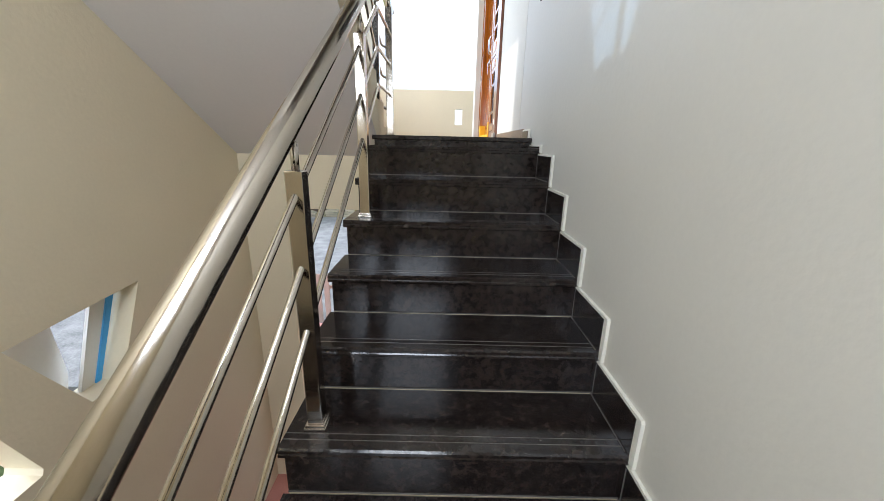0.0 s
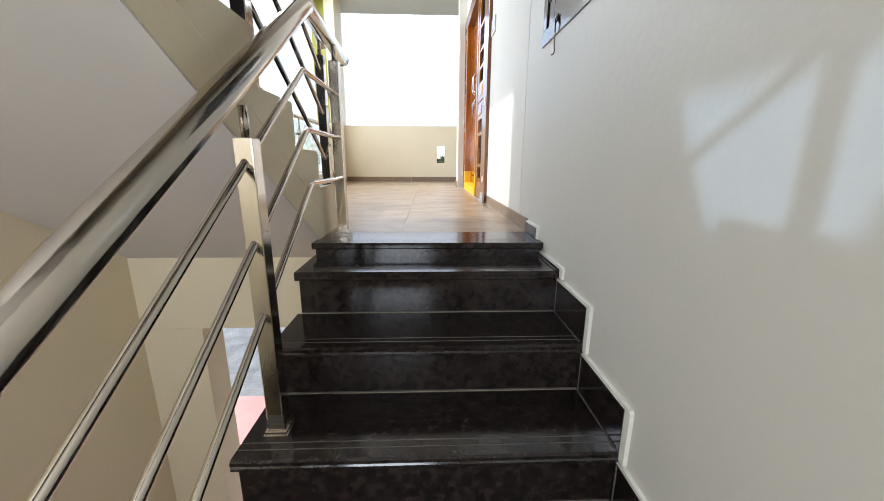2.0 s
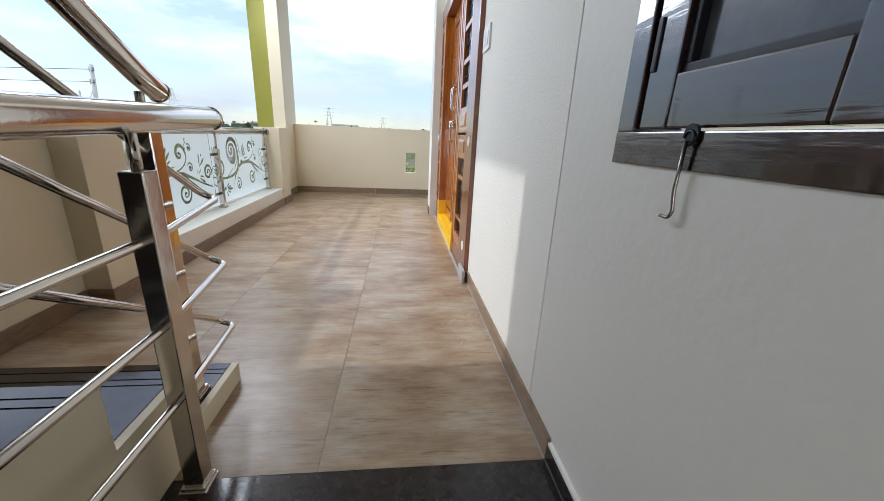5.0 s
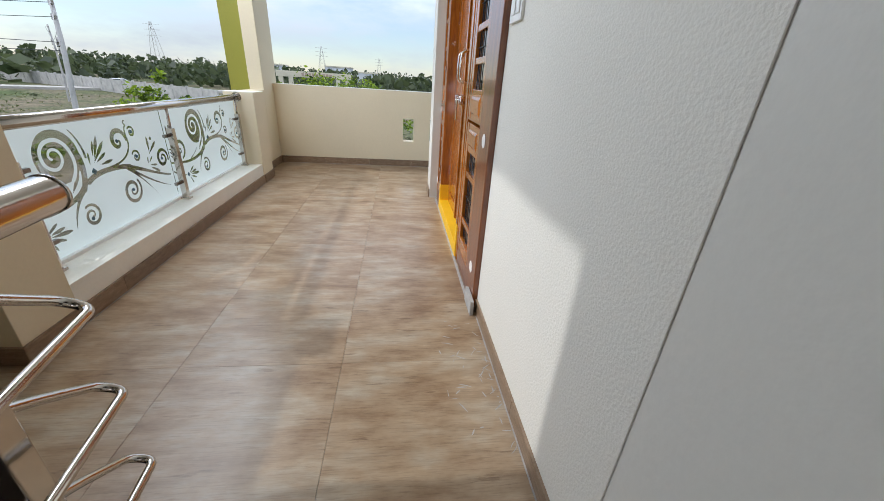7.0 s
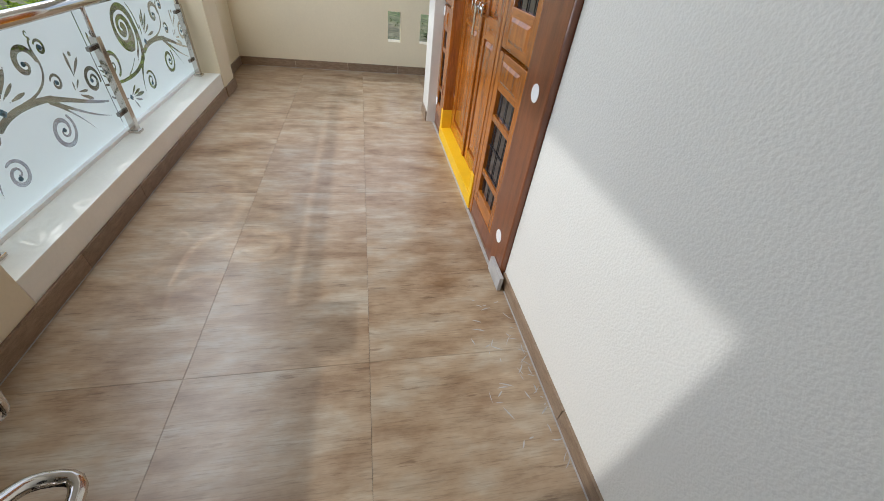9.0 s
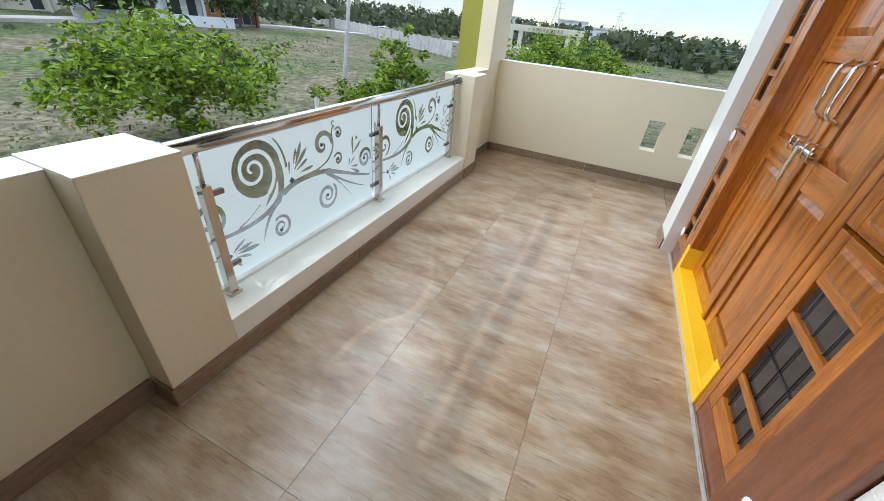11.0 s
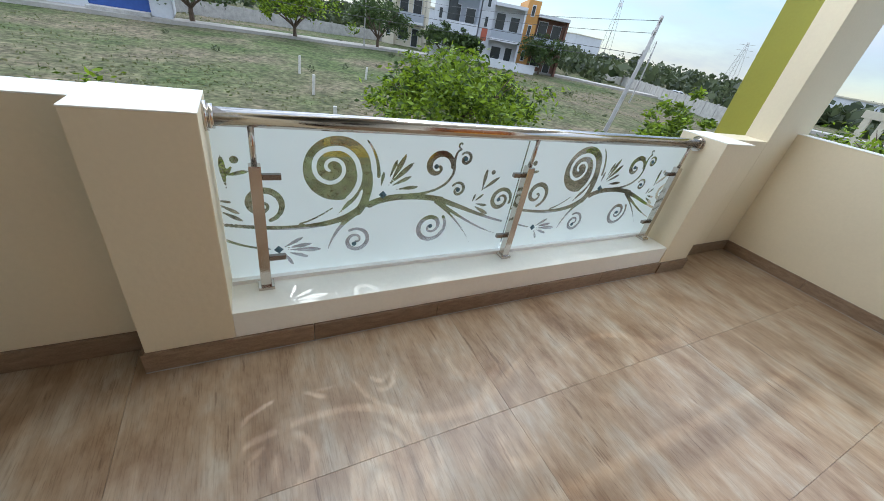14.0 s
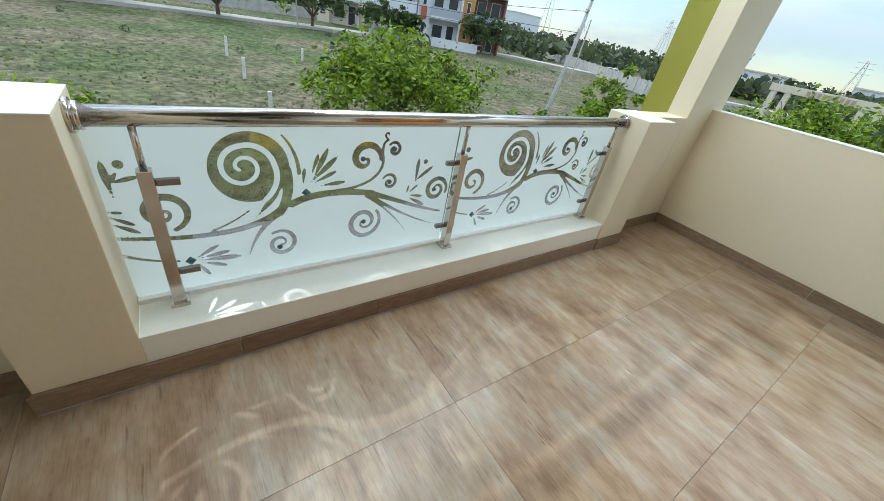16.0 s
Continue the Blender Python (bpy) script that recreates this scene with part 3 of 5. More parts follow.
# stepped skirting and its plaster margin
for k, (y, z) in enumerate([(-0.285, 0.0)] + lower):
    end = 0.0 if k == 0 else (lower[k - 2][0] if k > 1 else -0.285) + 0.016
    high = (0.052, 0.012)[k] if k < 2 else RISE - 0.042
    near = y + (0.100, -0.012)[k] if k < 2 else y + 0.003
    b = prism(bmesh.new(), [(near, z + 0.002), (end, z + 0.002), (end, z + high), (near, z + high)], "x", -0.014, 0.0)
    part("skirting", b, M_GRANITE, stairs)
    b = prism(bmesh.new(), [(near - 0.026, z - 0.024), (near - 0.001, z - 0.024), (near - 0.001, z + high + 0.001), (end, z + high + 0.001),
                            (end, z + high + 0.012), (near - 0.022, z + high + 0.012), (near - 0.027, z + high + 0.004)], "x", -0.012, 0.0)
    part("plaster_margin", b, M_CAP, stairs, "white plaster margin round the skirting")
    part("grout_line", boxes((-0.018, y + 0.02, z + 0.0005, -0.0145, end, z + 0.003)), M_DUST, stairs)
    if k:
        part("end_dust", boxes((-0.016, y + RUN - 0.004, z + 0.002, -0.0142, y + RUN + 0.0, z + high)) if k > 1 else boxes((-0.016, -0.272, z + 0.002, -0.0142, -0.268, z + 0.03)), M_DUST, stairs)

upper_stairs = thing("staircase_upper", "black granite stairs going up, cream painted side", "stairs", kind="structure")
UY, UZ, UCOUNT = 0.44, 0.075, 10
upper = [(UY - RUN * k, UZ + 0.172 * k) for k in range(UCOUNT)]
prof = [(UY - 0.016, 0.0)]
for k in range(UCOUNT):
    y, z = upper[k]
    prof += [(y - 0.016, z - 0.022), (y - RUN - 0.016, z - 0.022)]
y, z = upper[-1]
prof += [(-2.46, z - 0.022), (-2.46, 0.62 * 2.28), (0.05, -0.143), (0.24, -0.15), (0.24, 0.0)]
part("waist", prism(bmesh.new(), prof, "x", WX + 0.002, -1.07), M_CREAM, upper_stairs, "cream painted stair side")
soff = prism(bmesh.new(), [(0.058, -0.150), (-2.46, 0.62 * 2.28 - 0.002), (-2.46, 0.62 * 2.28 - 0.008), (0.058, -0.157)], "x", WX + 0.002, -1.0705)
part("soffit", soff, M_CEIL, upper_stairs, "grey-white painted soffit")
utread = tread_mesh(1.104, RUN + 0.005)
curb = [(UY - 0.002, 0.001)]
for y, z in upper:
    curb += [(y - 0.002, z - 0.001), (y - RUN - 0.002, z - 0.001)]
curb += [(-2.46, upper[-1][1] - 0.10), (0.10, 0.001)]
part("side_curb", prism(bmesh.new(), curb, "x", -1.092, -1.0685), M_CREAM, upper_stairs, "cream painted stepped edge")
for y, z in upper:
    piece("tread", utread, upper_stairs, pose(-1.094, y, z, 0, 0, 180))
    part("riser", boxes((WX + 0.002, y - 0.028, z - 0.172 if z > 0.1 else 0.0, -1.094, y - 0.014, z - 0.022)), M_GRANITE, upper_stairs)

# ---- skirting and floor tiles ----
def skirt(p0, p1, inward, height=0.090, seg=0.62, parent=None):
    a, b2 = Vector(p0), Vector(p1)
    n = max(1, round((b2 - a).length / seg))
    for k in range(n):
        s, e = a.lerp(b2, k / n), a.lerp(b2, (k + 1) / n)
        d = (e - s).normalized() * 0.0012
        s, e = s + d, e - d
        i = Vector(inward) * 0.013
        lo, hi = [min(s[j], e[j], s[j] + i[j], e[j] + i[j]) for j in (0, 1)], [max(s[j], e[j], s[j] + i[j], e[j] + i[j]) for j in (0, 1)]
        part("tile", box(bmesh.new(), lo[0], lo[1], 0.001, hi[0], hi[1], height, 0.002), M_SKIRT, parent)

sk = thing("baseboard", "taupe wood-look tile skirting along the balcony", "baseboard", kind="structure")
skirt((0, 0.004, 0), (0, DY0 - 0.005, 0), (-1, 0, 0), 0.072, parent=sk)
part("grout_line", boxes((-0.0185, 0.004, 0.0005, -0.0132, 1.39, 0.003)), M_GROUT, sk, "pale grout line along the wall tiles")
part("grout_line", boxes((-1.940, 1.09, 0.0005, -1.9365, 4.045, 0.003)), M_GROUT, sk, "pale grout line along the wall tiles")
part("grout_line", boxes((-2.05, 5.173, 0.0005, 0.5, 5.1765, 0.003)), M_GROUT, sk, "pale grout line along the wall tiles")
part("tile", box(bmesh.new(), -0.052, 1.395, 0.001, -0.032, 1.565, 0.088, 0.003), M_CONCRETE, sk, "loose pale tile offcut at the door foot")
skirt((-1.953, 1.088, 0), (-1.953, 4.045, 0), (1, 0, 0), parent=sk)
skirt((-2.08, 0.27, 0), (-2.08, 0.505, 0), (1, 0, 0), parent=sk)
skirt((-2.08, 0.51, 0), (-2.08, 1.087, 0), (1, 0, 0), parent=sk)
skirt((-2.068, 1.100, 0), (-1.94, 1.100, 0), (0, -1, 0), parent=sk)
skirt((-1.946, 4.045, 0), (-1.946, 4.372, 0), (1, 0, 0), parent=sk)
skirt((-2.08, 4.36, 0), (-2.08, 5.177, 0), (1, 0, 0), parent=sk)
skirt((-2.08, 5.19, 0), (4.0, 5.19, 0), (0, -1, 0), parent=sk)
skirt((-0.102, 3.64, 0), (-0.102, 3.92, 0), (-1, 0, 0), parent=sk)

# dried plaster scuffs on the tiles beside the door
rng_scuff = random.Random(31)
scuff_bm = bmesh.new()
for k in range(46):
    near = rng_scuff.random()
    x = -0.03 - 0.24 * rng_scuff.random() ** 1.8
    y = 0.55 + 0.80 * near ** 0.6
    a = rng_scuff.uniform(-0.5, 3.0)
    ln, wd = rng_scuff.uniform(0.010, 0.06), rng_scuff.uniform(0.0014, 0.0034)
    dx, dy = math.cos(a), math.sin(a)
    bend = rng_scuff.uniform(-0.3, 0.3)
    left, right = [], []
    for j in range(4):
        f = j / 3 - 0.5
        w = wd * (1 - 3.2 * f * f)
        cx, cy = x + dx * ln * f - dy * bend * ln * f * f, y + dy * ln * f + dx * bend * ln * f * f
        left.append(scuff_bm.verts.new((min(cx - dy * w, -0.019), cy + dx * w, 0.0012)))
        right.append(scuff_bm.verts.new((min(cx + dy * w, -0.019), cy - dx * w, 0.0012)))
    for j in range(3):
        scuff_bm.faces.new((left[j], right[j], right[j + 1], left[j + 1]))
bmesh.ops.recalc_face_normals(scuff_bm, faces=scuff_bm.faces)
scuffs = link("plaster_scuffs", scuff_bm, M_GROUT)
tagged(scuffs, "thin dried plaster scuffs on the floor tiles", "scuffs", kind="stuff")

# ---- steel railings ----
def newel(name, x, y, z, top, label):
    root = thing(name, label, "railing post", "stair railing posts")
    part("base_plate", box(box(bmesh.new(), x - 0.035, y - 0.035, z, x + 0.035, y + 0.035, z + 0.008, 0.002),
                           x - 0.031, y - 0.031, z + 0.008, x + 0.031, y + 0.031, z + 0.018, 0.002), M_STEEL, root)
    part("post", box(bmesh.new(), x - 0.024, y - 0.024, z + 0.018, x + 0.024, y + 0.024, top, 0.003), M_STEEL, root)
    part("pin", tube(bmesh.new(), [(x, y, top), (x, y, top + 0.075)], 0.011), M_STEEL, root)
    return root

RX, UX = -0.995, -1.135
newel("railing_post", RX, -2.74, -1.489, -0.66, "square stainless steel stair railing post")
newel("railing_post", RX, -1.86, -0.955, -0.13, "square stainless steel stair railing post")
newel("railing_post", RX, -0.985, -0.421, 0.425, "square stainless steel stair railing post")
newel("railing_post", RX, -0.015, 0.0, 0.835, "square stainless steel railing post at the landing")
newel("railing_post", UX, 0.262, 0.076, 0.93, "square stainless steel post of the upper flight")
newel("railing_post", UX, -0.62, 0.592, 1.46, "square stainless steel post of the upper flight")
newel("railing_post", UX, -1.44, 1.108, 1.96, "square stainless steel post of the upper flight")

S = 0.637
rail = thing("handrail", "polished stainless steel stair handrail with a level end", "handrail")
part("rail_tube", tube(bmesh.new(), rounded([(RX, -3.1, 0.918 - S * 2.68), (RX, -0.43, 0.923), (-1.045, 0.425, 0.950)], 0.02, 3), 0.033, 20, True), M_STEEL, rail)
part("end_cap", disc(bmesh.new(), (-1.045, 0.425, 0.950), (-0.058, 0.998, 0.028), 0.0345, 0.006, 20), M_STEEL, rail)
rail2 = thing("handrail", "polished stainless steel handrail of the upper flight", "handrail")
part("rail_tube", tube(bmesh.new(), rounded([(UX, -2.2, 1.050 + 0.604 * 2.465), (UX, 0.265, 1.050), (UX, 0.345, 1.012)], 0.02, 3), 0.028, 20, True), M_STEEL, rail2)
part("end_cap", disc(bmesh.new(), (UX, 0.345, 1.012), (0, 0.90, -0.43), 0.0295, 0.006, 20), M_STEEL, rail2)
rods = thing("railing_rods", "thin stainless steel rods bent round between the flights", "railing")
for z0, zt in ((0.690, 0.695), (0.485, 0.466), (0.285, 0.222)):
    part("rod", tube(bmesh.new(), rounded([(RX, -3.1, z0 - S * 2.63), (RX, -0.50, z0), (RX, 0.0, z0), (-1.078, 0.462, zt), (-1.126, 0.455, zt + 0.022),
                                           (UX, 0.34, zt + 0.100), (UX, -2.2, zt + 0.100 + 0.618 * 2.54)], 0.03, 4), 0.0105, 12), M_STEEL, rods)

# ---- glass railing ----
GX = -2.13
grail = thing("glass_railing", "frosted glass balcony railing with clear scroll pattern and steel handrail", "railing")
part("handrail", tube(bmesh.new(), [(GX + 0.02, 1.388, 0.895), (GX + 0.02, 4.045, 0.895)], 0.030, 20), M_STEEL, grail)
for y, s in ((1.388, 1), (4.045, -1)):
    part("flange", disc(disc(bmesh.new(), (GX + 0.02, y, 0.895), (0, s, 0), 0.046, 0.012), (GX + 0.02, y + 0.012 * s, 0.895), (0, s, 0), 0.038, 0.016), M_STEEL, grail)
for y in (1.515, 2.735, 3.955):
    x = -2.10
    post = part("post", box(bmesh.new(), x - 0.020, y - 0.020, 0.222, x + 0.020, y + 0.020, 0.74, 0.003), M_STEEL, grail)
    part("foot", box(bmesh.new(), x - 0.031, y - 0.031, 0.205, x + 0.031, y + 0.031, 0.224, 0.003), M_STEEL, post)
    part("pin", tube(bmesh.new(), [(x, y, 0.74), (x + 0.005, y, 0.875)], 0.010), M_STEEL, post)
    for z in (0.34, 0.69):
        for s, reach in {1.515: ((1, 0.085),), 2.735: ((-1, 0.075), (1, 0.045)), 3.955: ((-1, 0.07),)}[y]:
            # the darker steel puts the clamps' dark reflections into their colour
            part("clamp", box(bmesh.new(), x - 0.025, y + s * 0.020, z - 0.011, x - 0.005, y + s * reach, z + 0.011, 0.003), M_DARKSTEEL, post, "steel glass clamp, darkened for its reflections")

# scroll motif as a distance field: one print a pane, 1.36 m apart
PERIOD = 1.36
SPIRALS = [(0.746, 0.498, 0.078, 1.05, 0.014, 0), (0.878, 0.538, 0.035, -1.4, 0.007, 140), (0.867, 0.385, 0.041, -1.35, 0.007, 150),
           (0.752, 0.191, 0.086, -1.75, 0.011, 40), (1.137, 0.322, 0.069, 1.7, 0.011, -20), (0.383, 0.148, 0.065, -1.6, 0.009, 120),
           (0.014, 0.343, 0.080, 1.35, 0.012, -70), (0.843, 0.601, 0.017, -0.9, 0.004, -90)]
STEMS = [((0.437, 0.325), (0.512, 0.367), (0.648, 0.364), (0.785, 0.337), 0.016, 0.014), ((0.418, 0.470), (0.432, 0.410), (0.424, 0.350), (0.388, 0.293), 0.021, 0.017),
         ((0.412, 0.327), (0.339, 0.24), (0.168, 0.203), (-0.128, 0.266), 0.016, 0.008), ((0.388, 0.293), (0.326, 0.255), (0.277, 0.186), (0.257, 0.104), 0.014, 0.002),
         ((0.277, 0.316), (0.23, 0.282), (0.182, 0.258), (0.148, 0.251), 0.003, 0.004), ((0.77, 0.338), (0.888, 0.301), (1.043, 0.227), (1.183, 0.192), 0.014, 0.006),
         ((0.773, 0.323), (0.864, 0.264), (1.007, 0.169), (1.15, 0.121), 0.01, 0.003), ((0.758, 0.324), (0.848, 0.265), (0.936, 0.176), (1.002, 0.077), 0.007, 0.002),
         ((0.62, 0.368), (0.764, 0.367), (0.841, 0.43), (0.826, 0.505), 0.006, 0.007), ((0.826, 0.505), (0.818, 0.557), (0.827, 0.576), (0.845, 0.58), 0.006, 0.005),
         ((0.468, 0.456), (0.466, 0.523), (0.438, 0.58), (0.41, 0.607), 0.008, 0.003), ((-0.124, 0.197), (-0.087, 0.173), (-0.048, 0.155), (0.027, 0.139), 0.006, 0.004)]
LEAVES = [(0.482, 0.413, 83, 0.061), (0.519, 0.455, 71, 0.075), (0.522, 0.426, 64, 0.141), (0.517, 0.416, 44, 0.144),
          (0.531, 0.412, 26, 0.095), (0.555, 0.395, 5, 0.099), (1.007, 0.376, 87, 0.115), (1.006, 0.379, 37, 0.111),
          (0.965, 0.318, 76, 0.04), (0.984, 0.324, 39, 0.049), (0.989, 0.304, -10, 0.07), (0.981, 0.292, -28, 0.106),
          (-0.125, 0.365, -12, 0.035), (-0.124, 0.346, -33, 0.066), (-0.123, 0.32, -34, 0.076), (0.084, 0.144, 29, 0.082),
          (0.097, 0.139, 7, 0.094), (0.096, 0.128, -4, 0.135), (0.099, 0.115, -21, 0.081), (0.083, 0.11, -62, 0.064),
          (0.301, 0.285, 49, 0.136), (-0.098, 0.415, 92, 0.120), (-0.100, 0.462, 12, 0.080), (-0.103, 0.452, 55, 0.050)]
DISC = (0.299, 0.486, 0.134)
DOTS = [(-0.062, 0.521, 0.014), (1.051, 0.472, 0.012)]
COIL_ANGLE, COIL_RADIUS = (-62, 0, 60, 90, 180, 270, 360, 450, 588), (0.150, 0.108, 0.088, 0.077, 0.066, 0.062, 0.048, 0.034, 0.014)
STUDS = [(0.732, 0.501), (0.878, 0.538), (0.867, 0.385), (0.751, 0.194), (0.376, 0.131), (1.123, 0.323)]
DIAMONDS = [(0.06, 0.135), (0.492, 0.371)]

def motif_samples():
    out = []
    for u, v, r, turns, w, a0 in SPIRALS:
        n = int(60 * abs(turns))
        for k in range(n):
            t = k / (n - 1)
            rad = r * (1 - 0.86 * t ** 1.35) - w * 0.5
            a = radians(a0) + 2 * math.pi * turns * t
            out.append((u + rad * math.cos(a), v + rad * math.sin(a), 1.2 * w * (0.42 + 0.5 * math.sin(math.pi * min(1, t * 1.15 + 0.1)))))
    for p0, p1, p2, p3, w0, w1 in STEMS:
        for k in range(60):
            t = k / 59
            c = [(1 - t) ** 3, 3 * t * (1 - t) ** 2, 3 * t * t * (1 - t), t ** 3]
            u, v = (sum(ci * p[j] for ci, p in zip(c, (p0, p1, p2, p3))) for j in (0, 1))
            out.append((u, v, w0 + (w1 - w0) * t))
    for u, v, a, length in LEAVES:
        for k in range(14):
            t = k / 13
            out.append((u + length * t * math.cos(radians(a)), v + length * t * math.sin(radians(a)),
                        0.0032 + 0.0062 * (length / 0.1) * math.sin(math.pi * t ** 1.6)))
    out += DOTS
    return np.array(out)

def frosted_sheet(y0, y1, z0, z1, u0, step=0.0055):
    """Marching squares over the motif's distance field: the sheet is left out where the scrolls are clear."""
    s = motif_samples()
    s = np.concatenate([s + np.array([PERIOD * k, 0, 0]) for k in (-1, 0, 1, 2)])
    nu, nv = int((y1 - y0) / step), int((z1 - z0) / step)
    us, vs = np.linspace(0, y1 - y0, nu + 1), np.linspace(0, z1 - z0, nv + 1)
    s = s[(s[:, 0] > u0 - 0.1) & (s[:, 0] < u0 + (y1 - y0) + 0.1)]
    uu, vv = np.meshgrid(us + u0, vs, indexing="ij")
    phi = np.full(uu.shape, 9.0)
    for a, b2, r in s:
        np.minimum(phi, np.hypot(uu - a, vv - b2) - r, out=phi)
    # the great scroll: a clear disc with a frosted spiral wound into it
    for shift in (-PERIOD, 0, PERIOD, 2 * PERIOD):
        cu, cv, cr = DISC[0] + shift, DISC[1], DISC[2]
        np.minimum(phi, np.hypot(uu - cu, vv - cv) - cr, out=phi)
        cu, cv = DISC[0] + shift - 0.026, DISC[1] + 0.006
        for k in range(190):
            ang = -62 + 650 * k / 189
            rad, w = np.interp(ang, COIL_ANGLE, COIL_RADIUS), 0.0110 - 0.0050 * k / 189
            ang = radians(ang)
            np.maximum(phi, w - np.hypot(uu - cu - rad * math.cos(ang), vv - cv - rad * math.sin(ang)), out=phi)
    verts, faces = [], []
    def vert(u, v):
        verts.append((0.0, y0 + u, z0 + v))
        return len(verts) - 1
    for j in range(nv):
        i = 0
        while i < nu:
            c = [phi[i, j], phi[i + 1, j], phi[i + 1, j + 1], phi[i, j + 1]]
            if min(c) > 0:
                e = i
                while e < nu and min(phi[e, j], phi[e + 1, j], phi[e + 1, j + 1], phi[e, j + 1]) > 0:
                    e += 1
                faces.append((vert(us[i], vs[j]), vert(us[e], vs[j]), vert(us[e], vs[j + 1]), vert(us[i], vs[j + 1])))
                i = e
                continue
            if max(c) > 0:
                q = [(us[i], vs[j]), (us[i + 1], vs[j]), (us[i + 1], vs[j + 1]), (us[i], vs[j + 1])]
                poly = []
                for k in range(4):
                    a, b2, p, r = c[k], c[(k + 1) % 4], q[k], q[(k + 1) % 4]
                    if a > 0:
                        poly.append(p)
                    if (a > 0) != (b2 > 0):
                        t = a / (a - b2)
                        poly.append((p[0] + t * (r[0] - p[0]), p[1] + t * (r[1] - p[1])))
                if len(poly) > 2:
                    faces.append(tuple(vert(*p) for p in poly))
            i += 1
    me = bpy.data.meshes.new("frosting")
    me.from_pydata(verts, [], faces)
    me.materials.append(M_FROST)
    return me

PX = -2.155
for y0, y1 in ((1.391, 2.731), (2.739, 4.042)):
    pane = part("pane", boxes((PX - 0.010, y0, 0.215, PX, y1, 0.862)), M_GLASS, grail, "clear toughened glass pane")
    pane.visible_shadow = False
    fr = new("frosting", frosted_sheet(y0, y1, 0.217, 0.860, y0 - 1.515))
    fr.location.x = PX + 0.0015
    fr.parent = pane
    fr["label"] = "white frosted film with clear scrolls"
for shift in (0.0, PERIOD):
    for u, v in STUDS:
        part("stud", disc(disc(bmesh.new(), (PX + 0.002, 1.515 + u + shift, 0.217 + v), (1, 0, 0), 0.011, 0.002, 14), (PX + 0.004, 1.515 + u + shift, 0.217 + v), (1, 0, 0), 0.008, 0.003, 14), M_STUD, grail, "faceted blue-grey glass stud")
    for u, v in DIAMONDS:
        stud = part("diamond_stud", disc(bmesh.new(), (0, 0, 0), (1, 0, 0), 0.018, 0.004, 4), M_STUD, grail, "diamond-shaped blue-grey glass stud")
        stud.location = (PX + 0.002, 1.515 + u + shift, 0.217 + v)
part("sealant", boxes((PX - 0.024, 1.391, 0.210, PX + 0.026, 4.042, 0.229)), M_SILICONE, grail, "white sealant bead")

# ---- entrance door ----
door = thing("door_1", "varnished teak double entrance door with glazed side panels", "door", kind="structure")
FX0, FX1 = -0.030, 0.12
YA, YB, YC, YD, YE = 1.465, 1.70, 2.09, 2.20, 3.25
def panel_in(y0, z0, y1, z1, x, parent, name="panel"):
    """A raised field with a chamfered margin."""
    b = bmesh.new()
    o = [(y0, z0), (y1, z0), (y1, z1), (y0, z1)]
    m = 0.03
    q = [(y0 + m, z0 + m), (y1 - m, z0 + m), (y1 - m, z1 - m), (y0 + m, z1 - m)]
    vo = [b.verts.new((x + 0.012, *p)) for p in o]
    vi = [b.verts.new((x - 0.002, *p)) for p in q]
    b.faces.new(vi)
    for k in range(4):
        b.faces.new((vo[k], vo[(k + 1) % 4], vi[(k + 1) % 4], vi[k]))
    bmesh.ops.recalc_face_normals(b, faces=b.faces)
    return part(name, b, M_TEAK, parent)

def bar(parent, name, x0, y0, z0, x1, y1, z1, mat, bevel=0.004, label=""):
    return part(name, box(bmesh.new(), x0, y0, z0, x1, y1, z1, bevel), mat, parent, label)

bar(door, "frame_post", FX0, YA, 0.0, FX1, YB, DZ1, M_FRAME, 0.006, "red-brown outer frame post")
bar(door, "frame_post", FX0 + 0.004, YC, 0.0, FX1, YD - 0.06, 2.13, M_TEAK, 0.006)
bar(door, "frame_post", FX0 + 0.004, YE + 0.06, 0.0, FX1, YE + 0.12, 2.13, M_TEAK, 0.006)
bar(door, "frame_head", FX0 + 0.002, YB, 2.06, FX1, DY1 - 0.002, DZ1, M_FRAME, 0.006)
for z in (0.213, 0.910):
    part("plug", disc(bmesh.new(), (FX0 - 0.0005, 1.575, z), (-1, 0, 0), 0.034, 0.002, 28), M_PLUG, door, "round white filler plug")
    part("plug", disc(bmesh.new(), (FX0 + 0.004, 3.585, z), (-1, 0, 0), 0.034, 0.004, 28), M_PLUG, door, "round white filler plug")

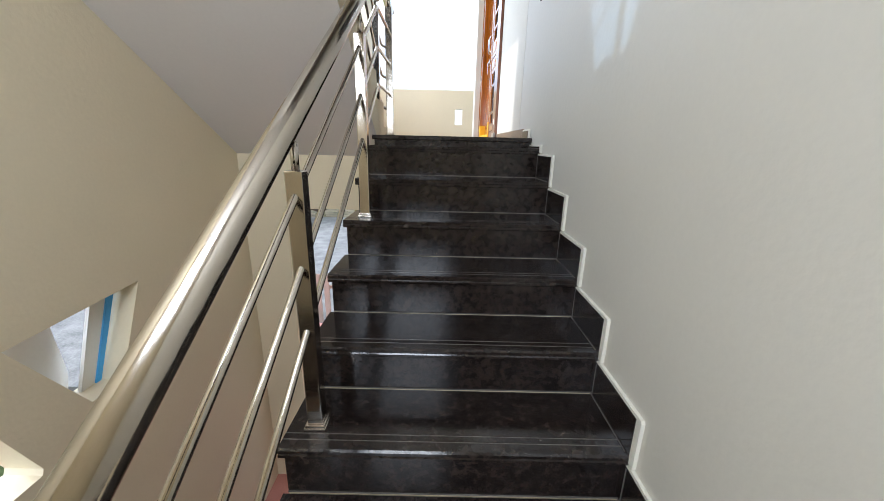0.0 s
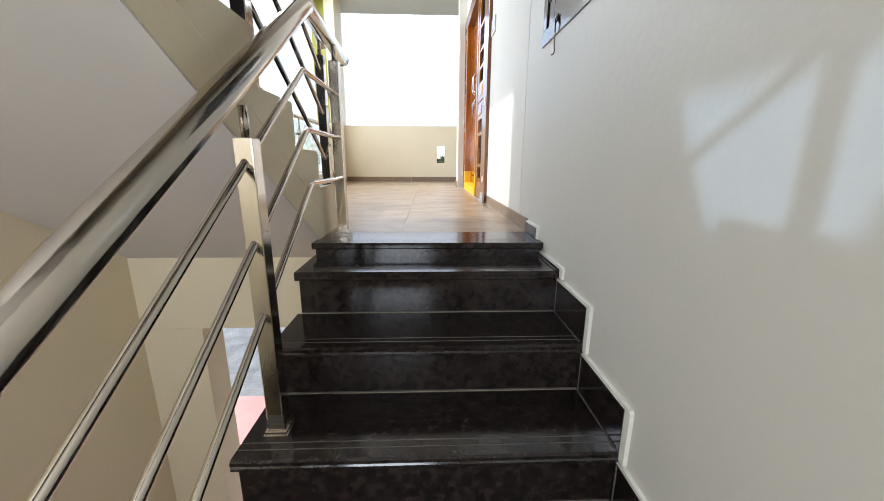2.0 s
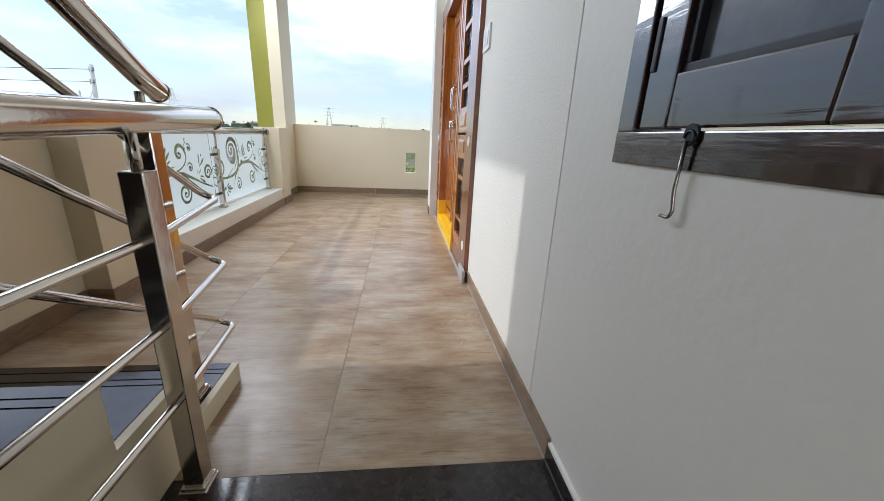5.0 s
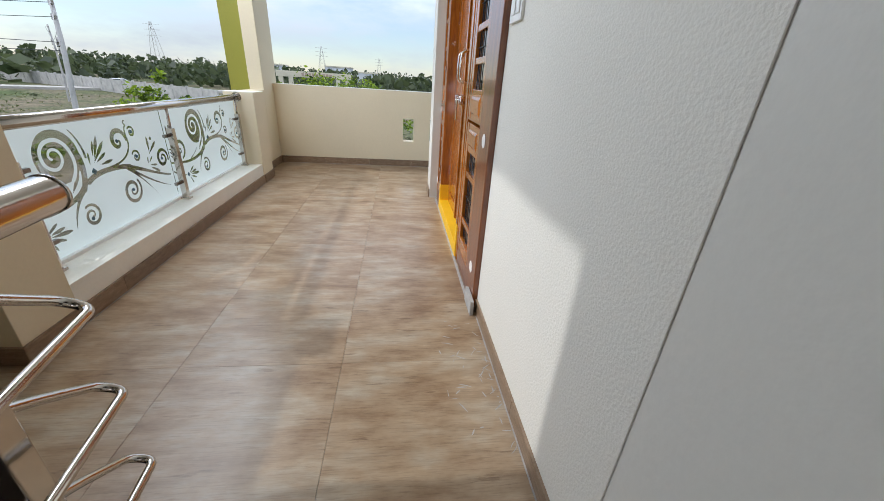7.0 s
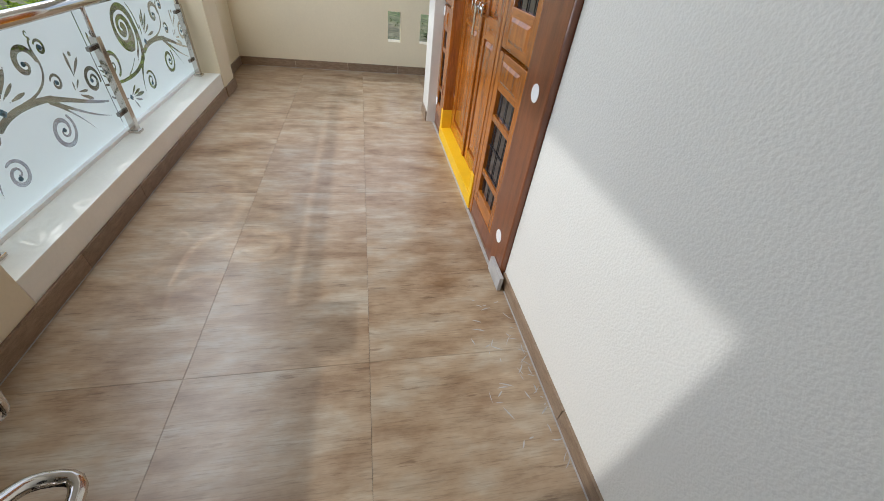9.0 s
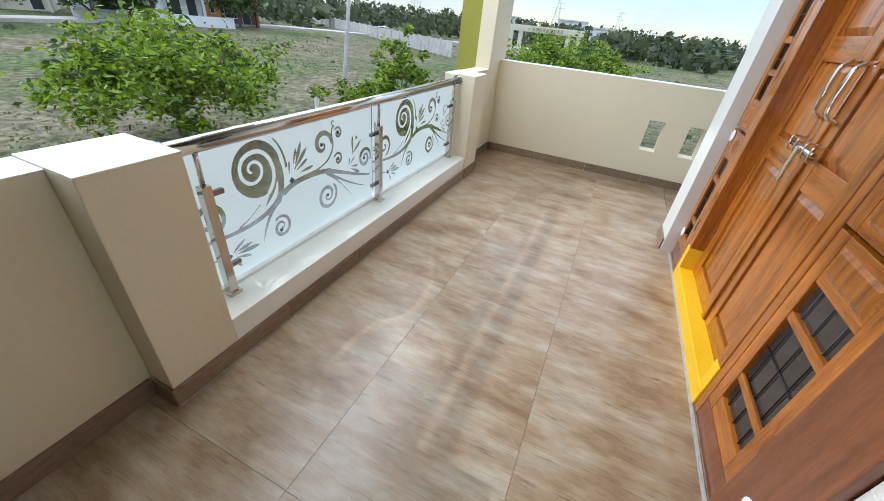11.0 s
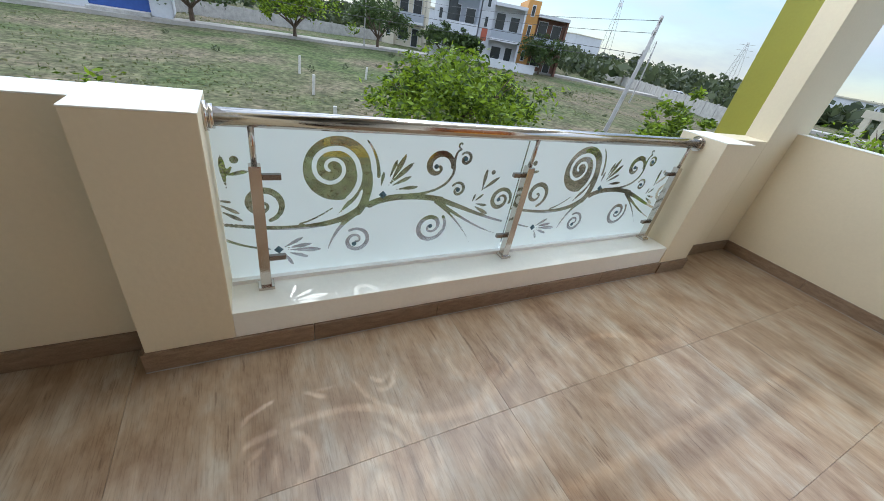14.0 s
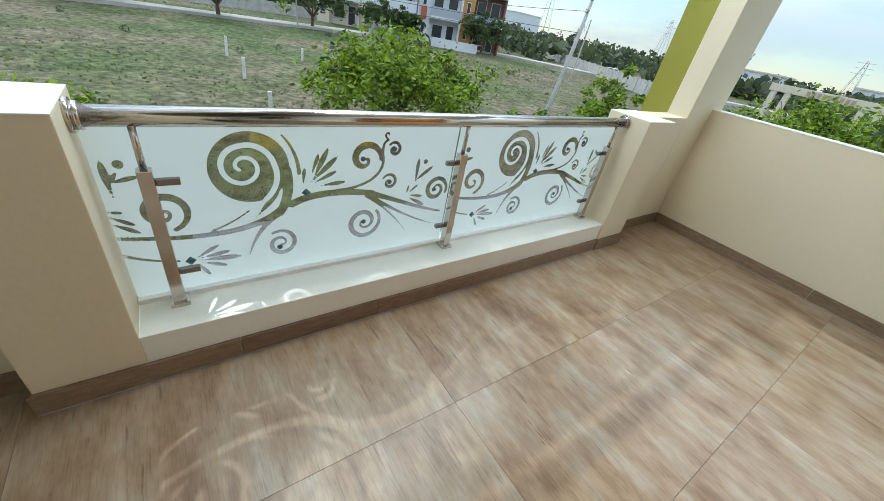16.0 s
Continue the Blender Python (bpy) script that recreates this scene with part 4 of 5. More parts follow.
def side_panel(y0, y1, mirror):
    x0 = FX0 + 0.006
    # lower shutter
    bar(door, "frame_rail", x0 + 0.002, y0, 0.0, x0 + 0.05, y1, 0.118, M_FRAME, 0.004)
    for (z0, z1, panes) in ((0.122, 0.95, [0.0, 0.22, 0.76, 1.0]), (0.965, 2.05, [0.0, 0.17, 0.36, 0.62, 1.0])):
        sh = part("shutter", boxes((x0 + 0.035, y0 + 0.01, z0 + 0.01, x0 + 0.045, y1 - 0.01, z1 - 0.01)), M_FRAME, door)
        st = 0.062
        bar(sh, "stile", x0, y0, z0, x0 + 0.05, y0 + st, z1, M_TEAK)
        bar(sh, "stile", x0, y1 - st, z0, x0 + 0.05, y1, z1, M_TEAK)
        zr0, zr1 = z0 + (0.17 if z0 > 0.5 else 0.088), z1 - (0.165 if z0 < 0.5 else 0.08)
        bar(sh, "bottom_rail", x0 + 0.001, y0 + st, z0, x0 + 0.05, y1 - st, zr0, M_TEAKY)
        bar(sh, "top_rail", x0 + 0.001, y0 + st, zr1, x0 + 0.05, y1 - st, z1, M_TEAKY)
        cuts = [zr0 + (zr1 - zr0) * c for c in panes]
        for c in cuts[1:-1]:
            bar(sh, "glazing_bar", x0 + 0.003, y0 + st, c - 0.017, x0 + 0.045, y1 - st, c + 0.017, M_TEAKY)
        part("pane", boxes((x0 + 0.020, y0 + st, zr0, x0 + 0.026, y1 - st, zr1)), M_TINT, sh, "dark glass pane")
        panel_in(y0 + st, zr1 + 0.022, y1 - st, z1 - 0.018, x0 - 0.004, sh) if z0 < 0.5 else panel_in(y0 + st, z0 + 0.02, y1 - st, zr0 - 0.022, x0 - 0.004, sh)
        bar(sh, "hinge", x0 - 0.006, y0 - 0.010, zr0 + 0.12, x0 + 0.004, y0 + 0.008, zr0 + 0.20, M_FRAME, 0.002)
        for zb in (0.25, 0.5, 0.75):
            zz = zr0 + (zr1 - zr0) * zb
            part("grille_bar", tube(bmesh.new(), [(x0 + 0.016, y0 + st, zz), (x0 + 0.016, y1 - st, zz)], 0.0025, 6), M_BLACKIRON, sh)
        for yb in (0.3, 0.52, 0.74):
            yy = y0 + (y1 - y0) * yb
            part("grille_bar", tube(bmesh.new(), [(x0 + 0.016, yy, zr0), (x0 + 0.016, yy, zr1)], 0.0025, 6), M_BLACKIRON, sh)

side_panel(YB, YC, False)
side_panel(YE + 0.12, DY1 - 0.004, True)

part("grout_line", boxes((FX0 - 0.016, YA, 0.0005, FX0 - 0.001, DY1, 0.004)), M_GROUT, door, "pale grout line along the door base")
# yellow threshold and the yellow feet of the posts
part("threshold", box(bmesh.new(), FX0 - 0.004, YD - 0.059, 0.001, FX1, YE + 0.059, 0.092, 0.004), M_YELLOW, door, "yellow painted threshold")
for y0, y1 in ((YD - 0.06, YD), (YE, YE + 0.06)):
    bar(door, "jamb", FX0, y0, 0.245, FX1, y1, 2.06, M_TEAK, 0.005)
    bar(door, "jamb_foot", FX0 - 0.002, y0, 0.092, FX1, y1, 0.245, M_YELLOW, 0.003, "yellow painted jamb foot")
LX = 0.048
MID = (YD + YE) / 2
for y0, y1 in ((YD + 0.003, MID - 0.001), (MID + 0.001, YE - 0.003)):
    leaf = part("door_leaf", boxes((LX + 0.016, y0, 0.094, LX + 0.04, y1, 2.055)), M_TEAK, door, "panelled teak door leaf")
    st = 0.095
    bar(leaf, "stile", LX, y0, 0.094, LX + 0.03, y0 + st, 2.055, M_TEAK)
    bar(leaf, "stile", LX, y1 - st, 0.094, LX + 0.03, y1, 2.055, M_TEAK)
    zs = [0.094, 0.19, 0.90, 1.02, 1.36, 1.46, 1.95, 2.055]
    for z0, z1 in zip(zs[0::2], zs[1::2]):
        bar(leaf, "rail", LX + 0.001, y0 + st, z0, LX + 0.03, y1 - st, z1, M_TEAKY)
    for z0, z1 in zip(zs[1::2], zs[2::2]):
        panel_in(y0 + st, z0, y1 - st, z1, LX + 0.004, leaf)
    for z in (0.35, 1.60):
        yy = y0 if y0 < MID - 0.2 else y1
        bar(leaf, "hinge", LX - 0.006, yy - 0.012, z, LX + 0.002, yy + 0.012, z + 0.09, M_FRAME, 0.002)
bar(door, "meeting_strip", LX - 0.012, MID - 0.022, 0.096, LX + 0.001, MID + 0.022, 2.05, M_TEAK, 0.006)

# sliding bolt and two pull handles
bolt = part("bolt", tube(bmesh.new(), [(LX - 0.035, MID - 0.13, 1.045), (LX - 0.035, MID + 0.13, 1.045)], 0.011), M_CHROME, door, "chrome sliding door bolt")
for dy in (-0.12, -0.05, 0.05, 0.12):
    part("staple", tube(bmesh.new(), rounded([(LX, MID + dy, 1.015), (LX - 0.047, MID + dy, 1.015), (LX - 0.047, MID + dy, 1.075), (LX, MID + dy, 1.075)], 0.015), 0.004, 8), M_CHROME, bolt)
part("hasp", box(bmesh.new(), LX - 0.060, MID - 0.028, 0.90, LX - 0.050, MID + 0.004, 1.05, 0.003), M_CHROME, bolt)
for s in (-1, 1):
    pts = [(LX, MID + s * 0.06, 1.16), (LX - 0.05, MID + s * 0.06, 1.18), (LX - 0.055, MID + s * 0.055, 1.25), (LX - 0.05, MID + s * 0.06, 1.36), (LX, MID + s * 0.06, 1.38)]
    part("pull_handle", tube(bmesh.new(), rounded(pts, 0.03), 0.0085, 10), M_CHROME, door, "chrome pull handle")

# ---- stair window ----
win = thing("window_1", "closed dark brown varnished wooden window with obscured panes", "window", kind="structure")
FT = 0.062
bar(win, "sill_rail", -0.006, WY0, WZ0, 0.10, WY1, WZ0 + FT, M_DARKWOOD, 0.003)
bar(win, "head_rail", -0.006, WY0, WZ1 - FT, 0.10, WY1, WZ1, M_DARKWOOD, 0.003)
bar(win, "jamb", -0.005, WY1 - 0.055, WZ0 + FT, 0.10, WY1, WZ1 - FT, M_DARKWOOD, 0.003)
bar(win, "jamb", -0.005, WY0, WZ0 + FT, 0.10, WY0 + 0.055, WZ1 - FT, M_DARKWOOD, 0.003)
ys = [WY0 + 0.058, -0.535, WY1 - 0.058]
for y0, y1 in zip(ys, ys[1:]):
    y0, y1 = y0 + 0.003, y1 - 0.003
    z0, z1 = WZ0 + FT + 0.005, WZ1 - FT - 0.005
    sash = part("sash", boxes((0.030, y0 + 0.01, z0 + 0.01, 0.036, y1 - 0.01, z1 - 0.01)), M_FROSTPANE, win, "obscured glass pane")
    st = 0.075
    bar(sash, "stile", 0.002, y0, z0, 0.045, y0 + st, z1, M_DARKWOOD, 0.004)
    bar(sash, "stile", 0.002, y1 - st, z0, 0.045, y1, z1, M_DARKWOOD, 0.004)
    bar(sash, "rail", 0.003, y0 + st, z0, 0.045, y1 - st, z0 + 0.09, M_DARKWOOD, 0.004)
    bar(sash, "rail", 0.003, y0 + st, z1 - 0.09, 0.045, y1 - st, z1, M_DARKWOOD, 0.004)
    bar(sash, "glazing_bead", 0.012, y0 + st, z0 + 0.09, 0.03, y1 - st, z0 + 0.105, M_BLACKIRON, 0.002)
    bar(sash, "glazing_bead", 0.012, y1 - st - 0.014, z0 + 0.105, 0.03, y1 - st, z1 - 0.09, M_BLACKIRON, 0.002)
    bar(sash, "hinge", -0.002, y1 - 0.018, z0 + 0.10, 0.003, y1 - 0.006, z0 + 0.19, M_BLACKIRON, 0.002)

def hook(y, z, drop, swing):
    h = thing("window_hook", "dangling iron window stay hook", "hook", "window stay hooks")
    part("plate", disc(bmesh.new(), (-0.006, y, z), (-1, 0, 0), 0.014, 0.006, 14), M_BLACKIRON, h)
    part("eye", tube(bmesh.new(), [(-0.012 + 0.0 * a, y + 0.011 * math.cos(a), z - 0.008 + 0.011 * math.sin(a)) for a in (k * math.pi / 6 for k in range(12))], 0.003, 8), M_BLACKIRON, h)
    pts = [(-0.016, y, z - 0.012), (-0.014, y + swing * 0.2, z - drop * 0.75), (-0.012, y, z - drop), (-0.014, y + 0.004, z - drop - 0.012), (-0.016, y + swing, z - drop - 0.011)]
    part("rod", tube(bmesh.new(), rounded(pts, 0.012), 0.0032, 8), M_DARKSTEEL, h)

hook(-0.278, 0.952, 0.125, 0.022)
hook(-0.872, 0.945, 0.120, 0.026)

# ---- switch plate ----
sw = thing("switch_plate", "white plastic switch plate on the plaster wall", "switch")
part("plate", box(bmesh.new(), -0.013, 1.27, 1.385, -0.001, 1.42, 1.505, 0.004), M_PLASTIC, sw)
for y in (1.29, 1.35):
    part("rocker", box(bmesh.new(), -0.017, y, 1.41, -0.012, y + 0.045, 1.475, 0.003), M_PLASTIC, sw)

# ---- floor tiles ----
tiles = thing("floor", "wood-look porcelain tile floor of the balcony", "floor", kind="structure")
XS = [-2.08, -1.362, -0.69, -0.002]
YS = [0.0, 1.05, 2.34, 3.57, 4.80, 5.19]
for c, (x0, x1) in enumerate(zip(XS, XS[1:])):
    for y0, y1 in zip(YS, YS[1:]):
        part("tile", box(bmesh.new(), x0 + 0.0006, y0 + 0.0006, -0.014, x1 - 0.0006, y1 - 0.0006, 0.0, 0.0003), M_TILE, tiles)
for x0 in (-0.002, 0.65, 1.32, 1.99, 2.66, 3.33):
    part("tile", box(bmesh.new(), max(x0, 0.0) + 0.0008, 3.93, -0.014, x0 + 0.6692, 5.19, 0.0, 0.0006), M_TILE, tiles)

# ---- outdoors ----
def crown_mesh(name, rx, ry, rz, z0, clumps, leaves, size, mat, seed):
    """Leaves in uneven clumps round a crown's volume."""
    rng = np.random.RandomState(seed)
    verts, faces = [], []
    for _ in range(clumps):
        d = rng.normal(size=3)
        d /= np.linalg.norm(d)
        if d[2] < -0.55:
            d[2] *= -0.5
        k = rng.uniform(0.3, 1.0) ** 0.6 * (1 + 0.2 * rng.normal())
        c = np.array([d[0] * rx, d[1] * ry, d[2] * rz]) * k + np.array([0, 0, z0])
        cr = rng.uniform(0.09, 0.24) * (rx + ry) / 2
        for _ in range(leaves):
            p = c + rng.normal(size=3) * cr * np.array([0.55, 0.55, 0.42])
            a, b2 = rng.normal(size=3), rng.normal(size=3)
            a[2] *= 0.6
            a /= np.linalg.norm(a)
            b2 -= a * a.dot(b2)
            b2 /= np.linalg.norm(b2)
            s = size * rng.uniform(0.6, 1.35)
            i = len(verts)
            verts += [tuple(p - a * s), tuple(p + b2 * s * 0.42), tuple(p + a * s), tuple(p - b2 * s * 0.42)]
            faces.append((i, i + 1, i + 2, i + 3))
    me = bpy.data.meshes.new(name)
    me.from_pydata(verts, [], faces)
    me.materials.append(mat)
    return me

def limb(b, p0, p1, r0, r1, sides=7):
    p0, p1 = Vector(p0), Vector(p1)
    mid = p0.lerp(p1, 0.5) + Vector((0.06, -0.04, 0.05)) * (p1 - p0).length
    pts = [p0, p0.lerp(mid, 0.6), mid.lerp(p1, 0.4), p1]
    d = (p1 - p0).normalized()
    u = d.orthogonal().normalized()
    w = d.cross(u)
    rings = []
    for k, p in enumerate(pts):
        r = r0 + (r1 - r0) * k / 3
        rings.append([b.verts.new(p + r * (math.cos(2 * math.pi * j / sides) * u + math.sin(2 * math.pi * j / sides) * w)) for j in range(sides)])
    for a, c in zip(rings, rings[1:]):
        for j in range(sides):
            b.faces.new((a[j], a[(j + 1) % sides], c[(j + 1) % sides], c[j])).smooth = True
    b.faces.new(rings[-1])

def tree(x, y, height, rx, rz, clumps, leaves, size, mat, seed, label, fork=0.3):
    root = thing("tree", label, "tree", "field trees")
    root.location = (x, y, GROUND)
    rng = random.Random(seed)
    b = bmesh.new()
    zc = height - rz
    fz = height * fork
    limb(b, (0, 0, -0.1), (0.1, 0.0, fz), 0.05 * rx + 0.02, 0.035 * rx + 0.015)
    for k in range(7):
        a = 2 * math.pi * k / 7 + rng.uniform(-0.3, 0.3)
        tip = (0.62 * rx * math.cos(a), 0.62 * rx * math.sin(a), zc + rng.uniform(-0.3, 0.5) * rz)
        limb(b, (0.1, 0, fz * rng.uniform(0.8, 1.0)), tip, 0.026 * rx + 0.008, 0.006 * rx)
        for j in range(2):
            t2 = (tip[0] * rng.uniform(0.9, 1.4), tip[1] * rng.uniform(0.9, 1.4), tip[2] + rng.uniform(0, 0.5) * rz)
            limb(b, Vector(tip) * 0.8 + Vector((0, 0, fz * 0.2)), t2, 0.01 * rx, 0.003 * rx, 5)
    part("trunk", b, M_BARK, root)
    me = crown_mesh("crown", rx, rx, rz, zc, clumps, leaves, size, mat, seed)
    c = new("crown", me)
    c.parent = root
    return root

tree(-15.2, 9.4, 3.85, 3.3, 1.75, 170, 75, 0.125, M_LEAF, 3, "leafy bright green tree in the field")
tree(-11.5, -1.3, 2.5, 2.0, 1.1, 100, 80, 0.10, M_LEAF, 5, "leafy bright green tree beside the house")
tree(-9.8, 16.4, 3.9, 1.5, 1.7, 60, 70, 0.11, M_LEAF, 7, "leafy bright green young tree")
tree(-11.6, 16.6, 2.0, 1.5, 0.9, 60, 60, 0.11, M_LEAF, 9, "low green bush by the field")
tree(-6.2, 13.4, 1.9, 1.5, 0.9, 50, 60, 0.10, M_LEAF, 10, "low green bush beside the yard")
tree(-4.8, 25.0, 4.5, 3.6, 2.0, 170, 80, 0.13, M_LEAF, 11, "green bushy tree beyond the parapet")
tree(-2.3, 27.0, 3.9, 2.1, 1.8, 90, 80, 0.13, M_LEAF, 12, "green bushy tree beyond the parapet")
FAR = [(-60.5, 8.5, 6.6, 5.2, 2.7), (-60.0, -3.0, 8.0, 6.0, 3.4), (-64.0, 21.0, 7.0, 5.0, 2.9), (-66.0, 33.0, 5.0, 3.4, 2.0), (-65.0, 37.0, 4.4, 3.0, 1.8),
       (-62.0, 52.0, 6.4, 4.4, 2.7), (-58.0, -18.0, 7.0, 5.0, 3.0)]
for k, (x, y, h, r, rz) in enumerate(FAR):
    tree(x, y, h, r, rz, 70, 45, 0.28, M_LEAFDARK if k != 0 else M_LEAF, 20 + k, "round-crowned tree along the far road", 0.25)

def scrub(name, label, spots, size, mat, seed, n=26):
    rng = np.random.RandomState(seed)
    verts, faces = [], []
    for x, y, r, h in spots:
        for _ in range(n):
            d = rng.normal(size=3)
            d /= np.linalg.norm(d)
            p = np.array([x, y, GROUND + h * 0.45]) + d * np.array([r, r, h * 0.5]) * rng.uniform(0.5, 1.0)
            a, b2 = rng.normal(size=3), rng.normal(size=3)
            a /= np.linalg.norm(a)
            b2 -= a * a.dot(b2)
            b2 /= np.linalg.norm(b2)
            s = size * r * rng.uniform(0.5, 1.2)
            i = len(verts)
            verts += [tuple(p - a * s), tuple(p + b2 * s * 0.7), tuple(p + a * s), tuple(p - b2 * s * 0.7)]
            faces.append((i, i + 1, i + 2, i + 3))
    me = bpy.data.meshes.new(name)
    me.from_pydata(verts, [], faces)
    me.materials.append(mat)
    return tagged(new(name, me), label, "vegetation", kind="stuff")

rs = np.random.RandomState(4)
spots = []
for _ in range(1500):
    a = radians(rs.uniform(-35, 118))
    d = rs.uniform(95, 420)
    if d < 130 and 30 < math.degrees(a) < 118 and rs.rand() < 0.5:
        continue
    x, y = -d * math.sin(a), d * math.cos(a)
    r = rs.uniform(2.0, 5.0)
    spots.append((x, y, r, rs.uniform(2.5, 7.0) * (0.7 + d / 400)))
scrub("far_woods", "distant dark green scrub and trees", spots, 0.34, M_SCRUB, 6, 30)
spots = []
for _ in range(30):
    a = radians(rs.uniform(-10, 112))
    d = rs.uniform(22, 85)
    spots.append((-d * math.sin(a), d * math.cos(a), rs.uniform(0.2, 0.6), rs.uniform(0.25, 0.7)))
scrub("field_shrubs", "small scattered shrubs in the dry field", spots, 0.16, M_SCRUB, 8, 110)

# grass tufts
rng = np.random.RandomState(12)
verts, faces = [], []
for _ in range(26000):
    a = math.radians(rng.uniform(-12, 112))
    d = 9 + 70 * rng.rand() ** 1.5
    x, y = -d * math.sin(a), d * math.cos(a)
    if noise.noise(Vector((x * 0.12, y * 0.12, 0))) + 0.35 * rng.normal() * 0.5 < -0.05:
        continue
    g = GROUND + 0.12 * noise.noise(Vector((x, y, 0)) * 0.15) - 0.05
    h = rng.uniform(0.03, 0.09) * (1 + d / 60)
    w = rng.uniform(0.02, 0.06) * (1 + d / 60)
    t = rng.uniform(0, 6.28)
    c, s = math.cos(t) * w, math.sin(t) * w
    i = len(verts)
    verts += [(x - c, y - s, g), (x + c, y + s, g), (x + c * 0.6 + rng.normal() * 0.05, y + s * 0.6 + rng.normal() * 0.05, g + h), (x - c * 0.7, y - s * 0.7, g + h * 0.8)]
    faces.append((i, i + 1, i + 2, i + 3))
me = bpy.data.meshes.new("grass")
me.from_pydata(verts, [], faces)
me.materials.append(M_GRASS)
tagged(new("grass", me), "patchy green and dry grass tufts", "grass", kind="stuff")

def strip_road(name, label, pts, width, z, mat):
    b = bmesh.new()
    pts = [Vector((*p, 0)) for p in pts]
    rows = []
    for i, p in enumerate(pts):
        d = (pts[min(i + 1, len(pts) - 1)] - pts[max(i - 1, 0)]).normalized()
        n = Vector((-d.y, d.x, 0)) * width / 2
        rows.append([b.verts.new((p + n).to_tuple()[:2] + (z,)), b.verts.new((p - n).to_tuple()[:2] + (z,)),
                     b.verts.new((p + n).to_tuple()[:2] + (z - 0.5,)), b.verts.new((p - n).to_tuple()[:2] + (z - 0.5,))])
    for r, q in zip(rows, rows[1:]):
        b.faces.new((r[0], q[0], q[1], r[1]))
        b.faces.new((r[0], r[2], q[2], q[0]))
        b.faces.new((r[1], q[1], q[3], r[3]))
    bmesh.ops.recalc_face_normals(b, faces=b.faces)
    return thing(name, label, "road", kind="structure", bm=b, mat=mat)

strip_road("road", "pale dusty concrete road across the field", [(-52, -40), (-57, -12), (-61, 3), (-63, 15), (-66, 27), (-69, 45), (-64, 62), (-40, 82), (-5, 110)], 4.0, GROUND + 0.42, M_ROAD)

def boundary(name, pts, height, label):
    root = thing(name, label, "wall", kind="structure")
    for (xa, ya), (xb, yb) in zip(pts, pts[1:]):
        a, c = Vector((xa, ya, GROUND - 0.4)), Vector((xb, yb, GROUND - 0.4))
        n = max(1, round((c - a).length / 3.2))
        ang = math.degrees(math.atan2(c.y - a.y, c.x - a.x))
        for k in range(n):
            p, q = a.lerp(c, k / n), a.lerp(c, (k + 1) / n)
            L = (q - p).length
            b = box(bmesh.new(), 0.12, -0.08, 0, L - 0.12, 0.08, height + 0.4)
            ob = part("wall_panel", b, M_CONCRETE, root)
            ob.matrix_basis = pose(*p, 0, 0, ang)
            b = box(bmesh.new(), -0.12, -0.14, 0, 0.12, 0.14, height + 0.55)
            ob = part("wall_post", b, M_CONCRETE, root)
            ob.matrix_basis = pose(*p, 0, 0, ang)

boundary("compound_wall", [(-88, 96), (-62, 80), (-38, 64), (-24, 55)], 2.0, "weathered pale concrete compound wall")
boundary("compound_wall", [(-78, -12), (-82, 6), (-86, 30)], 1.9, "weathered pale concrete compound wall along the road")

# utility poles and wires
def utility_pole(x, y, h, lean, label):
    root = thing("utility_pole", label, "pole", "utility poles")
    root.location = (x, y, GROUND)
    b = bmesh.new()
    limb(b, (0, 0, -0.2), (lean[0], lean[1], h), 0.12, 0.075, 10)
    part("shaft", b, M_POLE, root)
    for k, z in enumerate((h - 0.25, h - 0.75, h - 1.6, h - 1.75, h - 2.0)):
        f = z / h
        w = (0.35, 0.35, 0.25, 0.35, 0.25)[k]
        c = Vector((lean[0] * f, lean[1] * f, z))
        part("crossarm", tube(bmesh.new(), [c + Vector((-w * 0.7, w * 0.7, 0)), c + Vector((w * 0.7, -w * 0.7, 0))], 0.045, 6), M_DARKSTEEL, root)
        for s in (-1, 1):
            part("insulator", tube(bmesh.new(), [c + Vector((-w * 0.6 * s, w * 0.6 * s, 0.04)), c + Vector((-w * 0.6 * s, w * 0.6 * s, 0.18))], 0.04, 8), M_CONCRETE, root)
    return root

utility_pole(-14.3, 17.6, 6.9, (0.1, 1.1), "leaning pale concrete utility pole with crossarms")
utility_pole(-40.0, 52.0, 8.0, (0.2, 0.3), "distant concrete utility pole")
utility_pole(-62.5, 18.5, 8.5, (0, 0.1), "distant concrete utility pole by the road")
utility_pole(-23.0, 60.0, 7.5, (1.6, 0.5), "distant leaning utility pole")
wires = thing("overhead_wires", "thin dark overhead power lines", "cable")
for a, c in (((-14.2, 18.6, 3.1), (-62.5, 18.6, 4.6)), ((-14.2, 18.6, 2.6), (-62.5, 18.6, 4.1)), ((-14.2, 18.6, 1.7), (-60, -20, 3.6)), ((-14.2, 18.6, 2.4), (-40, 52.2, 4.2)), ((-14.2, 18.6, 1.4), (-58, -30, 2.2))):
    a, c = Vector(a), Vector(c)
    pts = [a.lerp(c, k / 16) - Vector((0, 0, 0.9 * 4 * (k / 16) * (1 - k / 16))) for k in range(17)]
    part("wire", tube(bmesh.new(), pts, 0.012, 5), M_WIRE, wires)

